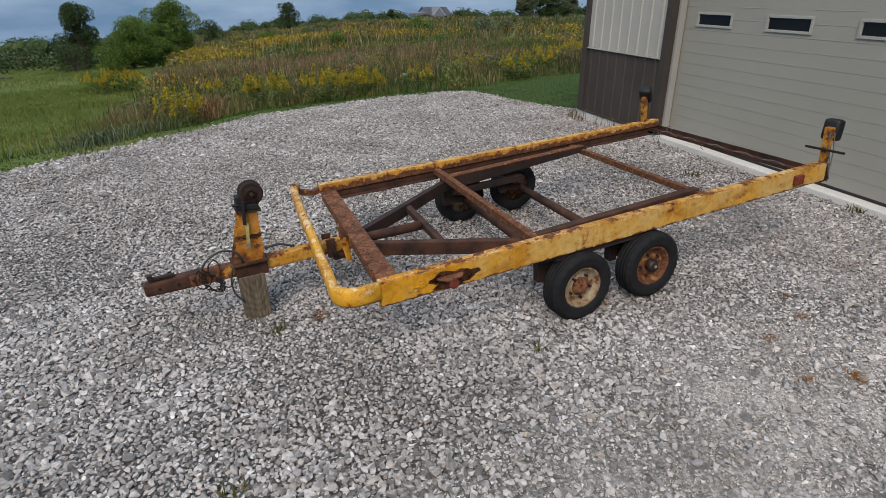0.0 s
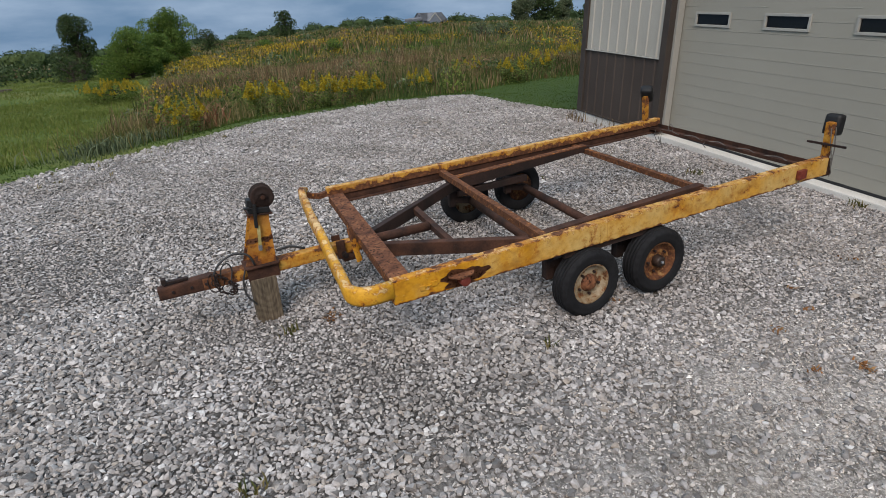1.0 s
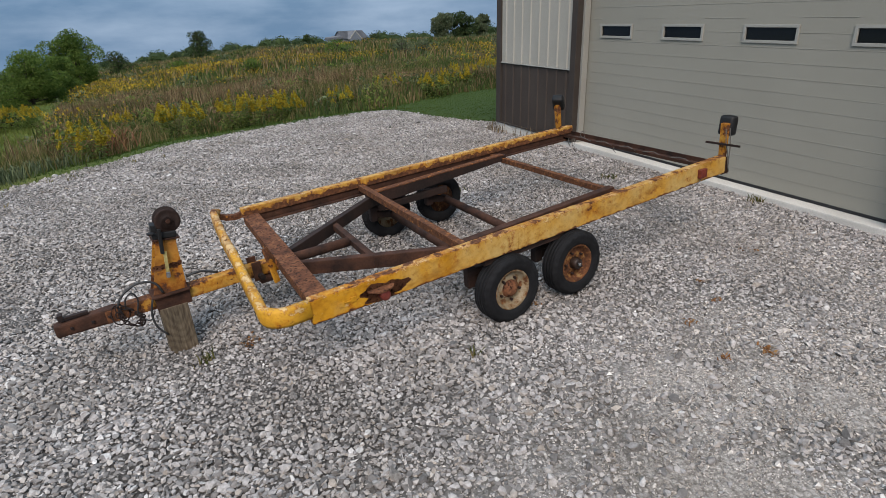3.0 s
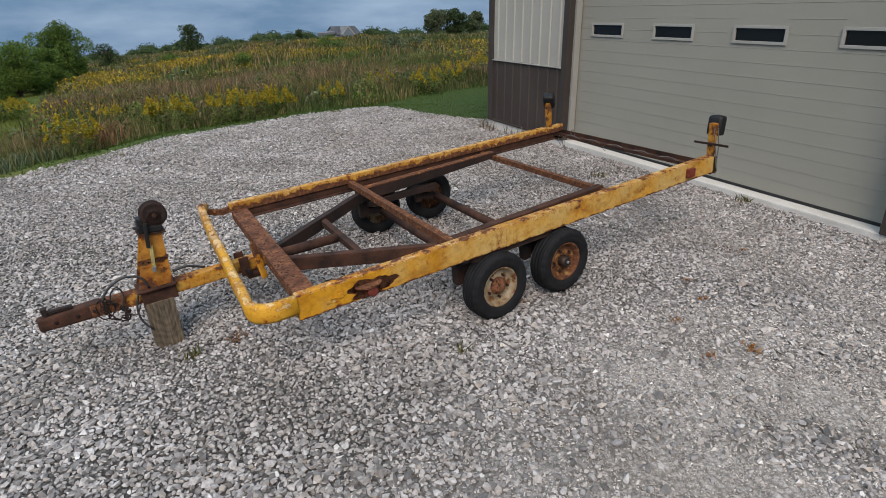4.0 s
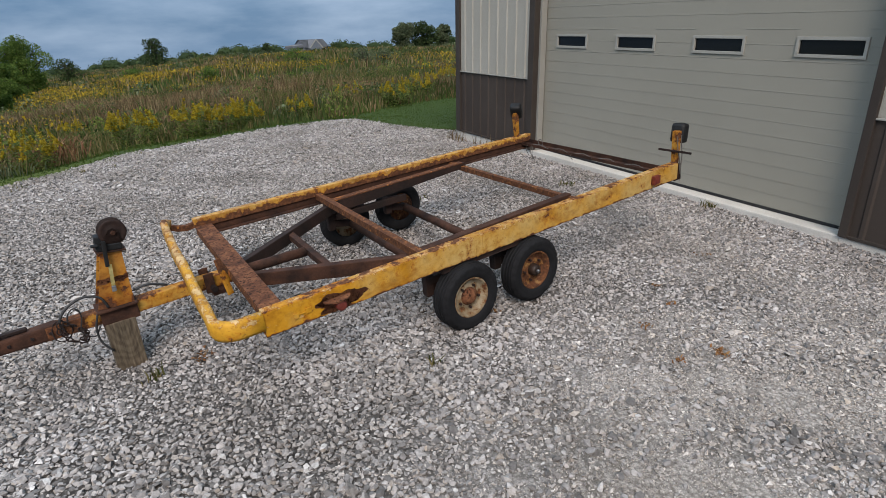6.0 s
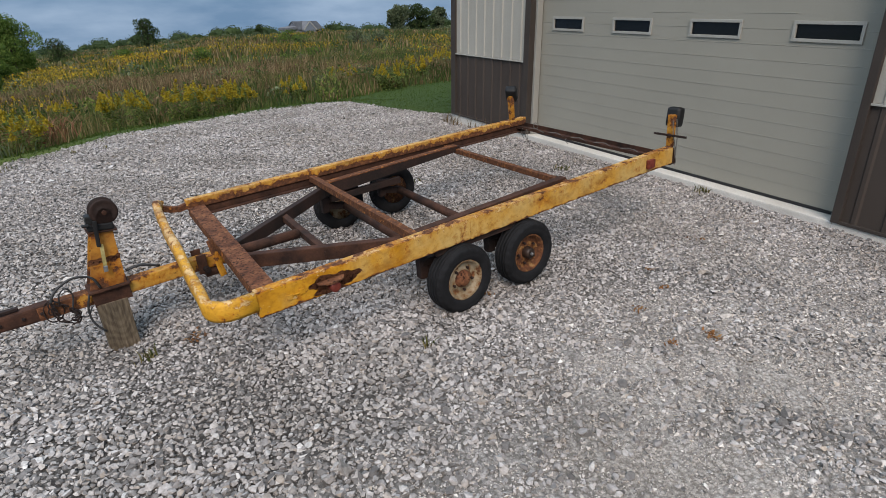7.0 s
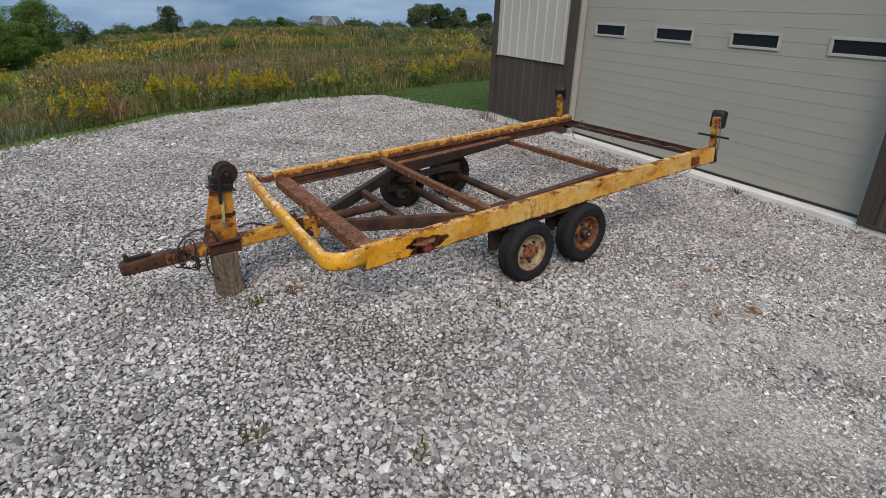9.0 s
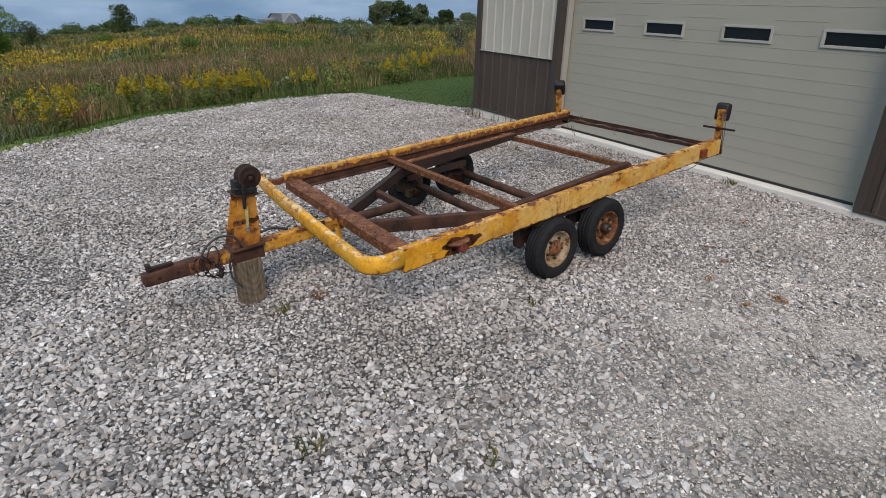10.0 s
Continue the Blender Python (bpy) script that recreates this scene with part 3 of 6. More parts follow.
for y0, y1 in ((0.13, WL - 0.10), (WR, -DW - 0.082)):
    wall_piece("siding_lower", ribbed(y0, y1, SLAB + 0.012, SPLIT, FX), M_siding_dark, "charcoal ribbed steel siding")
    wall_piece("siding_upper", ribbed(y0, y1, SPLIT + 0.012, WTOP, FX), M_siding_light, "pale grey ribbed steel siding")
    wall_piece("ledge_trim", boxes(((FX - 0.032, y0, SPLIT - 0.006), (FX + 0.0, y1, SPLIT + 0.010)), bevel=0.003), M_frame_light, "pale ledge between the sidings")
    wall_piece("backing_wall", boxes(((FX + 0.006, y0, SLAB), (FX + 0.14, y1, WTOP))), M_siding_dark)
    wall_piece("base_trim", boxes(((FX - 0.03, y0, SLAB - 0.004), (FX + 0.005, y1, SLAB + 0.022)), bevel=0.003), M_trim_dark)
wall_piece("siding_header", ribbed(-DW - 0.13, 0.13, DTOP + 0.14, WTOP, FX), M_siding_light)
wall_piece("header_backing", boxes(((FX + 0.006, -DW - 0.13, DTOP + 0.02), (FX + 0.14, 0.13, WTOP))), M_siding_dark)
wall_piece("corner_trim", boxes(((FX - 0.034, WL - 0.10, SLAB - 0.003), (FX + 0.13, WL + 0.03, WTOP)), bevel=0.006), M_trim_dark, "charcoal corner trim")
for y0, y1, x1 in ((0.012, 0.13, 0.03), (-DW - 0.082, -DW - 0.012, FX + 0.012)):
    wall_piece("jamb_trim", boxes(((FX - 0.036, y0, SLAB), (x1, y1, DTOP + 0.02)), bevel=0.006), M_trim_dark, "charcoal door jamb trim")
wall_piece("jamb_board", boxes(((FX + 0.0125, -DW - 0.082, SLAB), (0.03, -DW - 0.014, DTOP + 0.02)), bevel=0.003), M_white_jamb, "pale jamb board")
wall_piece("head_trim", boxes(((FX - 0.036, -DW - 0.13, DTOP + 0.02), (0.03, 0.13, DTOP + 0.14)), bevel=0.006), M_trim_dark)
for y0, y1 in ((-0.030, 0.011), (-DW - 0.011, -DW + 0.030)):
    wall_piece("door_stop", boxes(((-0.10, y0, SLAB + 0.004), (-0.012, y1, DTOP)), bevel=0.004), M_white_jamb, "pale weather stop beside the door")
# concrete footing and the slab's edge under the door
wall_piece("footing", boxes(((FX - 0.015, 0.02, -0.25), (FX + 0.16, WL + 0.02, SLAB - 0.005)), ((FX - 0.015, WR, -0.25), (FX + 0.16, -DW - 0.02, SLAB - 0.005)), bevel=0.008), M_concrete, "pale concrete footing")
wall_piece("door_sill", boxes(((FX - 0.015, -DW - 0.02, -0.25), (0.35, 0.02, SLAB)), bevel=0.012), M_concrete, "pale concrete slab edge under the door")
# what closes the building behind
wall_piece("side_wall", boxes(((FX + 0.131, WL - 0.12, -0.2), (9.0, WL, WTOP)), ((FX + 0.131, WR, -0.2), (9.0, WR + 0.12, WTOP)), ((9.0, WR, -0.2), (9.12, WL, WTOP))), M_siding_light)
wall_piece("roof", boxes(((FX - 0.5, WR - 0.3, WTOP), (9.5, WL + 0.3, WTOP + 0.12))), M_roof, "charcoal steel roof edge")
wall_piece("floor_slab", boxes(((0.35, WR + 0.13, -0.2), (9.0, WL - 0.13, SLAB - 0.01))), M_concrete)

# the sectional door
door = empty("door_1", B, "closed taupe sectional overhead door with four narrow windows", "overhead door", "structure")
SECTION = 0.53
z = SLAB + 0.028
part("bottom_seal", boxes(((-0.008, -DW, SLAB + 0.002), (0.045, 0, SLAB + 0.030)), bevel=0.004), M_seal, door, "black rubber bottom seal")
WIN_Z0, WIN_Z1 = 1.432, 1.576
WIN = [(-0.252 - 1.064 * i - 0.556, -0.252 - 1.064 * i) for i in range(4)]
while z < DTOP:
    z1 = min(z + SECTION, DTOP + 0.02)
    bm = bmesh.new()
    # long raised ribs with grooves between, cut round the windows
    has = z < WIN_Z0 and z1 > WIN_Z1
    spans = [(-DW, 0.0)]
    if has:
        cuts = sorted(WIN)
        spans, y = [], -DW
        for a, b in cuts:
            spans.append((y, a))
            y = b
        spans.append((y, 0.0))
    ribs = 4
    for i in range(ribs):
        a, b = z + (z1 - z) * i / ribs, z + (z1 - z) * (i + 1) / ribs
        for y0, y1 in (spans if has and a < WIN_Z1 and b > WIN_Z0 else [(-DW, 0.0)]):
            box(bm, (0.0, y0, a), (0.040, y1, b))
            # the joint between sections is a wider bead
            box(bm, (-0.0024, y0, b - (0.009 if i == ribs - 1 else 0.007)), (0.004, y1, b - 0.001), 0.0018)
        if has and a < WIN_Z1 and b > WIN_Z0:
            for y0, y1 in WIN:
                if a < WIN_Z0 - 0.004:
                    box(bm, (0.0, y0, a), (0.040, y1, WIN_Z0))
                if b > WIN_Z1 + 0.004:
                    box(bm, (0.0, y0, WIN_Z1), (0.040, y1, b))
    part("door_section", bm, M_door, door)
    z = z1
for i, (y0, y1) in enumerate(WIN):
    f = 0.015
    fr = part("window_frame", boxes(((-0.014, y0 - 0.012, WIN_Z0 - 0.012), (0.03, y1 + 0.012, WIN_Z0 + f)), ((-0.014, y0 - 0.012, WIN_Z1 - f), (0.03, y1 + 0.012, WIN_Z1 + 0.012)),
                                    ((-0.0142, y0 - 0.012, WIN_Z0 + f), (0.03, y0 + f, WIN_Z1 - f)), ((-0.0142, y1 - f, WIN_Z0 + f), (0.03, y1 + 0.012, WIN_Z1 - f)), bevel=0.003), M_frame_light, door, "pale plastic window frame")
    part("pane", boxes(((0.008, y0 + f - 0.004, WIN_Z0 + f - 0.004), (0.014, y1 - f + 0.004, WIN_Z1 - f + 0.004))), M_glass, fr, "dark glass")

# ---- the trailer ----
W = 1.82
T = Matrix.Translation((0, 0.02, 0.549)) @ pose(0, 0, 0, 0, 0, 4.2) @ pose(0, 0, 0, 0, -3.66, 0)
trailer = empty("boat_trailer", T, "old tandem-axle trailer frame with flaking yellow paint and rust", "trailer")
H = 0.13


VIEW_SHEAR = 0.085


def tp(name, bm, mat, parent=None, label="", smooth=False, shear=VIEW_SHEAR):
    """A part in the trailer's own axes, sheared out of square to fit the camera's view."""
    for v in bm.verts:
        v.co.x += shear * v.co.y
    return part(name, bm, mat, parent or trailer, label, smooth)


def channel(a, b, width, height, t, flip=1, bevel=0.004):
    """A rolled C channel from a to b; its web stands on the a-b line, its flanges reach to side flip."""
    w, h = width, height
    prof = [(0, 0), (flip * w, 0), (flip * w, -t), (flip * t, -t), (flip * t, -h + t), (flip * w, -h + t), (flip * w, -h), (0, -h)]
    bm = sweep(bmesh.new(), [a, b], prof)
    bmesh.ops.bevel(bm, geom=[e for e in bm.edges if abs((e.verts[0].co - e.verts[1].co).normalized().dot((Vector(b) - Vector(a)).normalized())) > 0.9], offset=bevel, segments=2, affect="EDGES")
    return bm


def angle_iron(a, b, leg, t, flip=1):
    prof = [(0, 0), (flip * leg, 0), (flip * leg, -t), (flip * t, -t), (flip * t, -leg), (0, -leg)]
    return sweep(bmesh.new(), [a, b], prof)


def beam(a, b, w, h, bevel=0.006):
    bm = bmesh.new()
    L = (Vector(b) - Vector(a)).length
    box(bm, (0, -w / 2, -h / 2), (L, w / 2, h / 2), bevel, along(a, b))
    return bm


# side rails: channels open inwards
tp("side_rail", channel((-1.27, 0, 0), (2.06, 0, 0), 0.062, H, 0.008, -1), M_rail, label="flaking pale yellow steel rail")
tp("side_rail", beam((-1.25, W - 0.031, -0.034), (2.09, W - 0.031, -0.034), 0.062, 0.068, 0.006), M_rail_far, label="worn yellow and brown steel rail")
tp("rail_foot", boxes(((-1.23, W - 0.050, -H + 0.012), (2.07, W - 0.006, -0.0685)), ((-1.23, W - 0.085, -H), (2.07, W - 0.006, -H + 0.0115)), bevel=0.004), M_rust)


def corner_path():
    """From the rail's end round the near corner, across, up to the raised far corner and back down to the far rail."""
    r, front = 0.11, -1.475
    pts = [(-1.27, 0.012, 0)]
    pts += [(front + r - r * math.sin(a), 0.012 + r - r * math.cos(a), 0.0) for a in np.linspace(0.05, math.pi / 2, 7)]
    for v in np.linspace(0.28, W - 0.22, 9):
        pts.append((front + 0.03 * v / W + 0.003 * math.sin(v * 9), v, 0.045 * (v / W) ** 2 + 0.003 * math.sin(v * 14)))
    pts += [(front + 0.035 + r * 0.5 - r * 0.5 * math.cos(a), W - 0.10 + 0.07 * math.sin(a), 0.05 - 0.025 * (a / 1.5) ** 2) for a in np.linspace(0.15, math.pi / 2 - 0.1, 5)]
    return pts


bp = [(-0.016, 0.0), (-0.024, -0.010), (-0.025, -0.075), (-0.018, -0.092), (0.018, -0.092), (0.025, -0.080), (0.024, -0.014), (0.016, 0.0)]
tp("front_bumper", sweep(bmesh.new(), [(x, y, z + 0.004) for x, y, z in corner_path()], bp), M_bumper, label="bright yellow bent front rail with chipped paint", smooth=True)

bm = sweep(bmesh.new(), [(-1.40, W - 0.035, 0.0), (-1.355, W - 0.032, -0.022), (-1.30, W - 0.031, -0.034), (-1.22, W - 0.031, -0.020)], [(-0.02, 0.0), (-0.02, -0.038), (0.02, -0.038), (0.02, 0.0)])
tp("corner_strip", bm, M_bar, label="thin bent strip of rust and scraps of yellow")

# bolster plate behind the front rail
bm = bmesh.new()
box(bm, (-1.245, 0.06, -0.066), (-1.132, W - 0.06, -0.054), 0.003)
box(bm, (-1.142, 0.06, -0.115), (-1.132, W - 0.06, -0.0665), 0.003)
tp("bolster_plate", bm, M_rust_plate, label="red-brown rusted bolster channel")



def tq(*a, **k):
    return tp(*a, shear=0.0, **k)


tp("bolster_lip", boxes(((-1.245, 0.06, -0.115), (-1.235, W - 0.06, -0.0665)), bevel=0.003), M_bar, label="front lip of the bolster, flaky cream and rust")

# tongue
CV = 0.955
tq("tongue", beam((-2.10, CV, -0.155), (-1.10, CV, -0.150), 0.075, 0.075), M_tongue, label="rusty yellow square tongue tube")
bm = bmesh.new()
box(bm, (-2.34, CV - 0.036, -0.195), (-2.04, CV + 0.036, -0.108), 0.014)
for v in bm.verts:
    if v.co.x < -2.25:
        v.co.z = -0.165 + (v.co.z + 0.165) * 0.8
coupler = tq("coupler", bm, M_rust, label="rusted ball coupler")
tq("latch", boxes(((-2.31, CV - 0.014, -0.108), (-2.17, CV + 0.014, -0.092)), ((-2.31, CV - 0.02, -0.107), (-2.285, CV + 0.02, -0.072)), bevel=0.003), M_rust_dark, coupler)
for du in (-0.02, 0.08, 0.16):
    tq("bolt", boxes(((-2.25 + du, CV - 0.046, -0.158), (-2.235 + du, CV - 0.036, -0.143)), bevel=0.003), M_rust_dark, coupler)

# swivel bracket where the tongue meets the bolster
bm = bmesh.new()
box(bm, (-1.300, CV - 0.060, -0.205), (-1.245, CV - 0.048, -0.085), 0.004)
box(bm, (-1.300, CV + 0.048, -0.205), (-1.245, CV + 0.060, -0.085), 0.004)
box(bm, (-1.27, CV - 0.075, -0.225), (-1.19, CV + 0.075, -0.195), 0.006)
tq("swivel_bracket", bm, M_rust, label="brown rusted swivel bracket")
tq("swivel_pin", lathe(bmesh.new(), [(-0.10, 0.018), (0.10, 0.018)], 12, Matrix.Translation((-1.26, CV, -0.175))), M_rust_dark)
tq("bracket_lever", beam((-1.215, CV - 0.10, 0.005), (-1.190, CV - 0.145, -0.215), 0.044, 0.012), M_tongue)

# A-frame, under-rails and braces
for s, v1 in ((1, W - 0.22), (-1, 0.26)):
    tp("a_frame_beam", beam((-1.13, W / 2 + s * 0.11, -0.160), (-0.27, v1, -0.145), 0.05, 0.085), M_rust if s < 0 else M_rust_dark, label="brown rusted A-frame beam")
    bm = beam((-0.31, v1, -0.135), (1.09, v1, -0.105), 0.06, 0.10)
    for v in bm.verts:
        if v.co.x > 0.95:
            v.co.z = max(v.co.z, -0.100)
    tp("under_rail", bm, M_rust_dark if s > 0 else M_rust, label="dark rusted under-rail above the wheels")
    if s > 0:
        tp("rail_scale", beam((-0.29, v1, -0.080), (1.06, v1, -0.052), 0.066, 0.010, 0.003), M_bar, label="scaly rust and old yellow along the under-rail's top")
    tp("equalizer_bar", boxes(((-0.22, v1 - 0.02, -0.245), (0.44, v1 + 0.02, -0.19)), bevel=0.006), M_rust_dark)
    tp("rail_shoe", boxes(((-0.22, W / 2 + s * (W / 2 - 0.085), -0.165), (0.40, W / 2 + s * (W / 2 - 0.02), -0.1305)), bevel=0.005), M_rust_dark)
tp("inner_pipe", pipe([(-1.18, CV, -0.150), (-0.73, CV - 0.03, -0.145)], 0.032, 14), M_rust, smooth=True, label="rusted round pipe")
tp("short_brace", beam((-0.70, 1.30, -0.150), (-0.70, 0.50, -0.160), 0.045, 0.045), M_rust)
# crossbars
tp("crossbar", angle_iron((-0.31, 0.03, -0.040), (-0.31, W - 0.05, -0.045), 0.046, 0.007, 1), M_bar, label="angle-iron crossbar with rust and scraps of yellow")
tp("crossbar", angle_iron((1.05, 0.03, -0.070), (1.04, W - 0.05, -0.080), 0.040, 0.006, 1), M_bar, label="thin angle-iron crossbar with orange rust")
tp("rear_bar", sweep(bmesh.new(), [(2.01, 0.03, -0.03), (2.02, W - 0.02, -0.03)], [(-0.055, -0.036), (-0.048, -0.036), (-0.048, -0.056), (0.048, -0.056), (0.048, -0.022), (0.055, -0.022), (0.055, -0.062), (-0.055, -0.062)]), M_rust, label="dark rusted rear channel lying open side up")

# axles, hangers, wheels
R_WHEEL = 0.212
AX = [(-0.07, -0.350), (0.462, -0.352)]
for i, (u, w) in enumerate(AX):
    ax = tp("axle", pipe([(u, 0.10, w + 0.02), (u, W - 0.10, w + 0.02)], 0.033, 16), M_rust, label="rusted round axle tube", smooth=True)
    for s, v1 in ((-1, 0.155), (1, W - 0.155)):
        tp("spring_hanger", boxes(((u - 0.20, v1 - 0.035, -0.26), (u - 0.06, v1 + 0.035, -0.21)), ((u - 0.21, v1 - 0.03, -0.34), (u - 0.15, v1 + 0.03, -0.20)), bevel=0.012), M_rust_dark)
        tp("equalizer_arm", beam((u - 0.16, v1, -0.29), (u + 0.02, v1, w + 0.02), 0.035, 0.055), M_rust_dark)


def make_wheel(rim_mat, tyre_label, rim_label):
    """A small trailer wheel standing about the y axis, its outer face towards -y."""
    tyre_rows = [(0.050, 0.122), (0.063, 0.138), (0.068, 0.162), (0.064, 0.188), (0.054, 0.203), (0.046, 0.2085)]
    for g in (0.036, 0.012, -0.012, -0.036):
        tyre_rows += [(g + 0.008, R_WHEEL - 0.0005), (g + 0.0042, R_WHEEL - 0.0005), (g + 0.0036, R_WHEEL - 0.011), (g - 0.0036, R_WHEEL - 0.011), (g - 0.0042, R_WHEEL)]
    tyre_rows += [(-0.046, 0.2085), (-0.054, 0.203), (-0.058, 0.197), (-0.0605, 0.1965), (-0.064, 0.188), (-0.0665, 0.176), (-0.0655, 0.174), (-0.0675, 0.160), (-0.0665, 0.152), (-0.0625, 0.139), (-0.056, 0.129), (-0.047, 0.121)]
    bm = bmesh.new()
    n = 96
    # shoulder blocks: cut back in every other pair of steps
    cut = lambda a, r, i: r - (0.006 if i % 4 < 1 and -0.0655 < a < -0.045 and r > 0.18 else 0.0)
    rings = [[bm.verts.new((cut(a, r, i) * math.cos(2 * math.pi * i / n), a, cut(a, r, i) * math.sin(2 * math.pi * i / n))) for i in range(n)] for a, r in tyre_rows]
    for r0, r1 in zip(rings, rings[1:] + rings[:1]):
        for j in range(n):
            bm.faces.new((r0[j], r0[(j + 1) % n], r1[(j + 1) % n], r1[j]))
    bmesh.ops.recalc_face_normals(bm, faces=bm.faces)
    hub = new("wheel")
    tyre = part("tyre", bm, M_tyre, hub, tyre_label, True)
    rim = part("rim", lathe(bmesh.new(), [(0.046, 0.122), (0.03, 0.114), (-0.030, 0.112), (-0.040, 0.118), (-0.052, 0.1275), (-0.055, 0.124), (-0.047, 0.112), (-0.020, 0.105), (-0.010, 0.092), (-0.012, 0.076), (-0.022, 0.060), (-0.022, 0.040)], 36), rim_mat, hub, rim_label, True)
    return hub, rim


def hub_cap(rim, dark):
    if dark:
        bm = lathe(bmesh.new(), [(0.02, 0.040), (-0.030, 0.040), (-0.060, 0.036), (-0.068, 0.030)], 20)
        part("hub_cap", bm, M_grease, rim, "black greasy hub", True)
        bm = lathe(bmesh.new(), [(-0.060, 0.011), (-0.078, 0.011), (-0.081, 0.007)], 6)
        part("axle_nut", bm, M_steel, rim, "bare steel axle nut")
    else:
        bm = lathe(bmesh.new(), [(0.02, 0.056), (-0.026, 0.056), (-0.036, 0.050), (-0.046, 0.040), (-0.054, 0.034), (-0.058, 0.020)], 20)
        part("hub_cap", bm, M_rust_plate, rim, "rusted hub", True)
    for k in range(5):
        a = 2 * math.pi * k / 5
        bm = lathe(bmesh.new(), [(-0.020, 0.008), (-0.036, 0.008), (-0.038, 0.005)], 6, Matrix.Translation((0.072 * math.cos(a), 0, 0.072 * math.sin(a))))
        part("lug_nut", bm, M_rust_dark, rim)


for (u, w), mat, lab in zip(AX, (M_rim_a, M_rim_b), ("cream-painted rim worn to rust", "rim with flaked yellow paint and heavy rust")):
    for v1, turn in ((0.012, 0), (W - 0.012, 180)):
        wheel, rim = make_wheel(mat, "worn black rubber tyre", lab)
        hub_cap(rim, mat is M_rim_b)
        wheel.parent = trailer
        wheel.matrix_local = pose(u + VIEW_SHEAR * v1, v1, w, 0, 17 + 40 * u, turn)
        tagged(wheel, "small black trailer wheel with a rusty rim")

# winch post, leaned back a little to fit the camera's view
LEANED = Matrix.Translation((-1.76, 0, -0.11)) @ pose(0, 0, 0, 0, 6.5, 0) @ Matrix.Translation((1.76, 0, 0.11))


def tq(name, bm, *a, **k):
    if k.pop("lean", False):
        bmesh.ops.transform(bm, matrix=LEANED, verts=bm.verts)
    return tp(name, bm, *a, shear=0.0, **k)

bm = bmesh.new()
prof = [(-1.850, -0.112), (-1.672, -0.112), (-1.674, -0.09), (-1.698, 0.20), (-1.795, 0.20), (-1.846, -0.09)]
for side in (CV - 0.055, CV + 0.049):
    front = [bm.verts.new((x, side, z)) for x, z in prof]
    back = [bm.verts.new((x, side + 0.006, z)) for x, z in prof]
    bm.faces.new(front)
    bm.faces.new(back[::-1])
    for i in range(len(prof)):
        j = (i + 1) % len(prof)
        bm.faces.new((front[i], back[i], back[j], front[j]))
box(bm, (-1.700, CV - 0.049, -0.10), (-1.694, CV + 0.049, 0.195))
bmesh.ops.recalc_face_normals(bm, faces=bm.faces)
post = tq("winch_post", bm, M_post, label="tapered yellow winch post, rust-stained", lean=True)
tq("base_flange", boxes(((-1.862, CV - 0.080, -0.120), (-1.660, CV + 0.080, -0.108)), ((-1.850, CV - 0.058, -0.205), (-1.665, CV - 0.040, -0.121)), bevel=0.004), M_rust, post)
tq("top_flange", boxes(((-1.815, CV - 0.07, 0.198), (-1.675, CV + 0.07, 0.208)), bevel=0.003), M_rust, post, lean=True)
bm = bmesh.new()
edge_up = [(-1.842, 0.050), (-1.828, 0.058), (-1.80, 0.055), (-1.785, 0.061), (-1.755, 0.058), (-1.735, 0.064), (-1.715, 0.060), (-1.70, 0.072), (-1.688, 0.068)]
edge_low = [(-1.690, 0.044), (-1.705, 0.040), (-1.72, 0.033), (-1.74, 0.036), (-1.762, 0.030), (-1.785, 0.033), (-1.805, 0.024), (-1.83, 0.028), (-1.844, 0.020)]
bm.faces.new([bm.verts.new((a + 0.006, CV - 0.0575, b)) for a, b in edge_up + edge_low])
bmesh.ops.solidify(bm, geom=list(bm.faces), thickness=0.002)
tq("rust_band", bm, M_rust_plate, post, "ragged band of dark rust", lean=True)
roller = tq("winch_drum", lathe(bmesh.new(), [(0.035, 0.022), (0.035, 0.062), (0.030, 0.068), (0.024, 0.062), (0.020, 0.040), (-0.020, 0.040), (-0.024, 0.062), (-0.030, 0.068), (-0.035, 0.062), (-0.031, 0.050), (-0.028, 0.026), (-0.036, 0.020)], 28, Matrix.Translation((-1.722, CV - 0.02, 0.300))), M_rust_dark, label="dark rusted winch drum on the post", smooth=True, lean=True)
tq("drum_bolt", lathe(bmesh.new(), [(-0.05, 0.012), (0.05, 0.012)], 8, Matrix.Translation((-1.722, CV - 0.02, 0.30))), M_rust, roller, lean=True)
tq("winch_frame", boxes(((-1.810, CV - 0.05, 0.208), (-1.770, CV + 0.02, 0.285)), ((-1.81, CV - 0.070, 0.21), (-1.69, CV - 0.062, 0.245)), ((-1.835, CV - 0.085, 0.240), (-1.80, CV - 0.055, 0.252)), bevel=0.006), M_black, roller, "black ratchet housing", lean=True)
bm = bmesh.new()
cheek = [(-1.792, 0.206), (-1.700, 0.206), (-1.690, 0.262), (-1.700, 0.312), (-1.722, 0.326), (-1.745, 0.315), (-1.772, 0.262), (-1.800, 0.240)]
q = [bm.verts.new((a, CV - 0.062, b)) for a, b in cheek]
bm.faces.new(q)
bmesh.ops.solidify(bm, geom=list(bm.faces), thickness=0.006)
bmesh.ops.recalc_face_normals(bm, faces=bm.faces)
tq("winch_cheek", bm, M_rust_dark, roller, "dark rusted side plate of the winch", lean=True)
tq("winch_handle", boxes(((-1.785, CV - 0.092, 0.13), (-1.765, CV - 0.078, 0.27)), bevel=0.005), M_black, roller, lean=True)
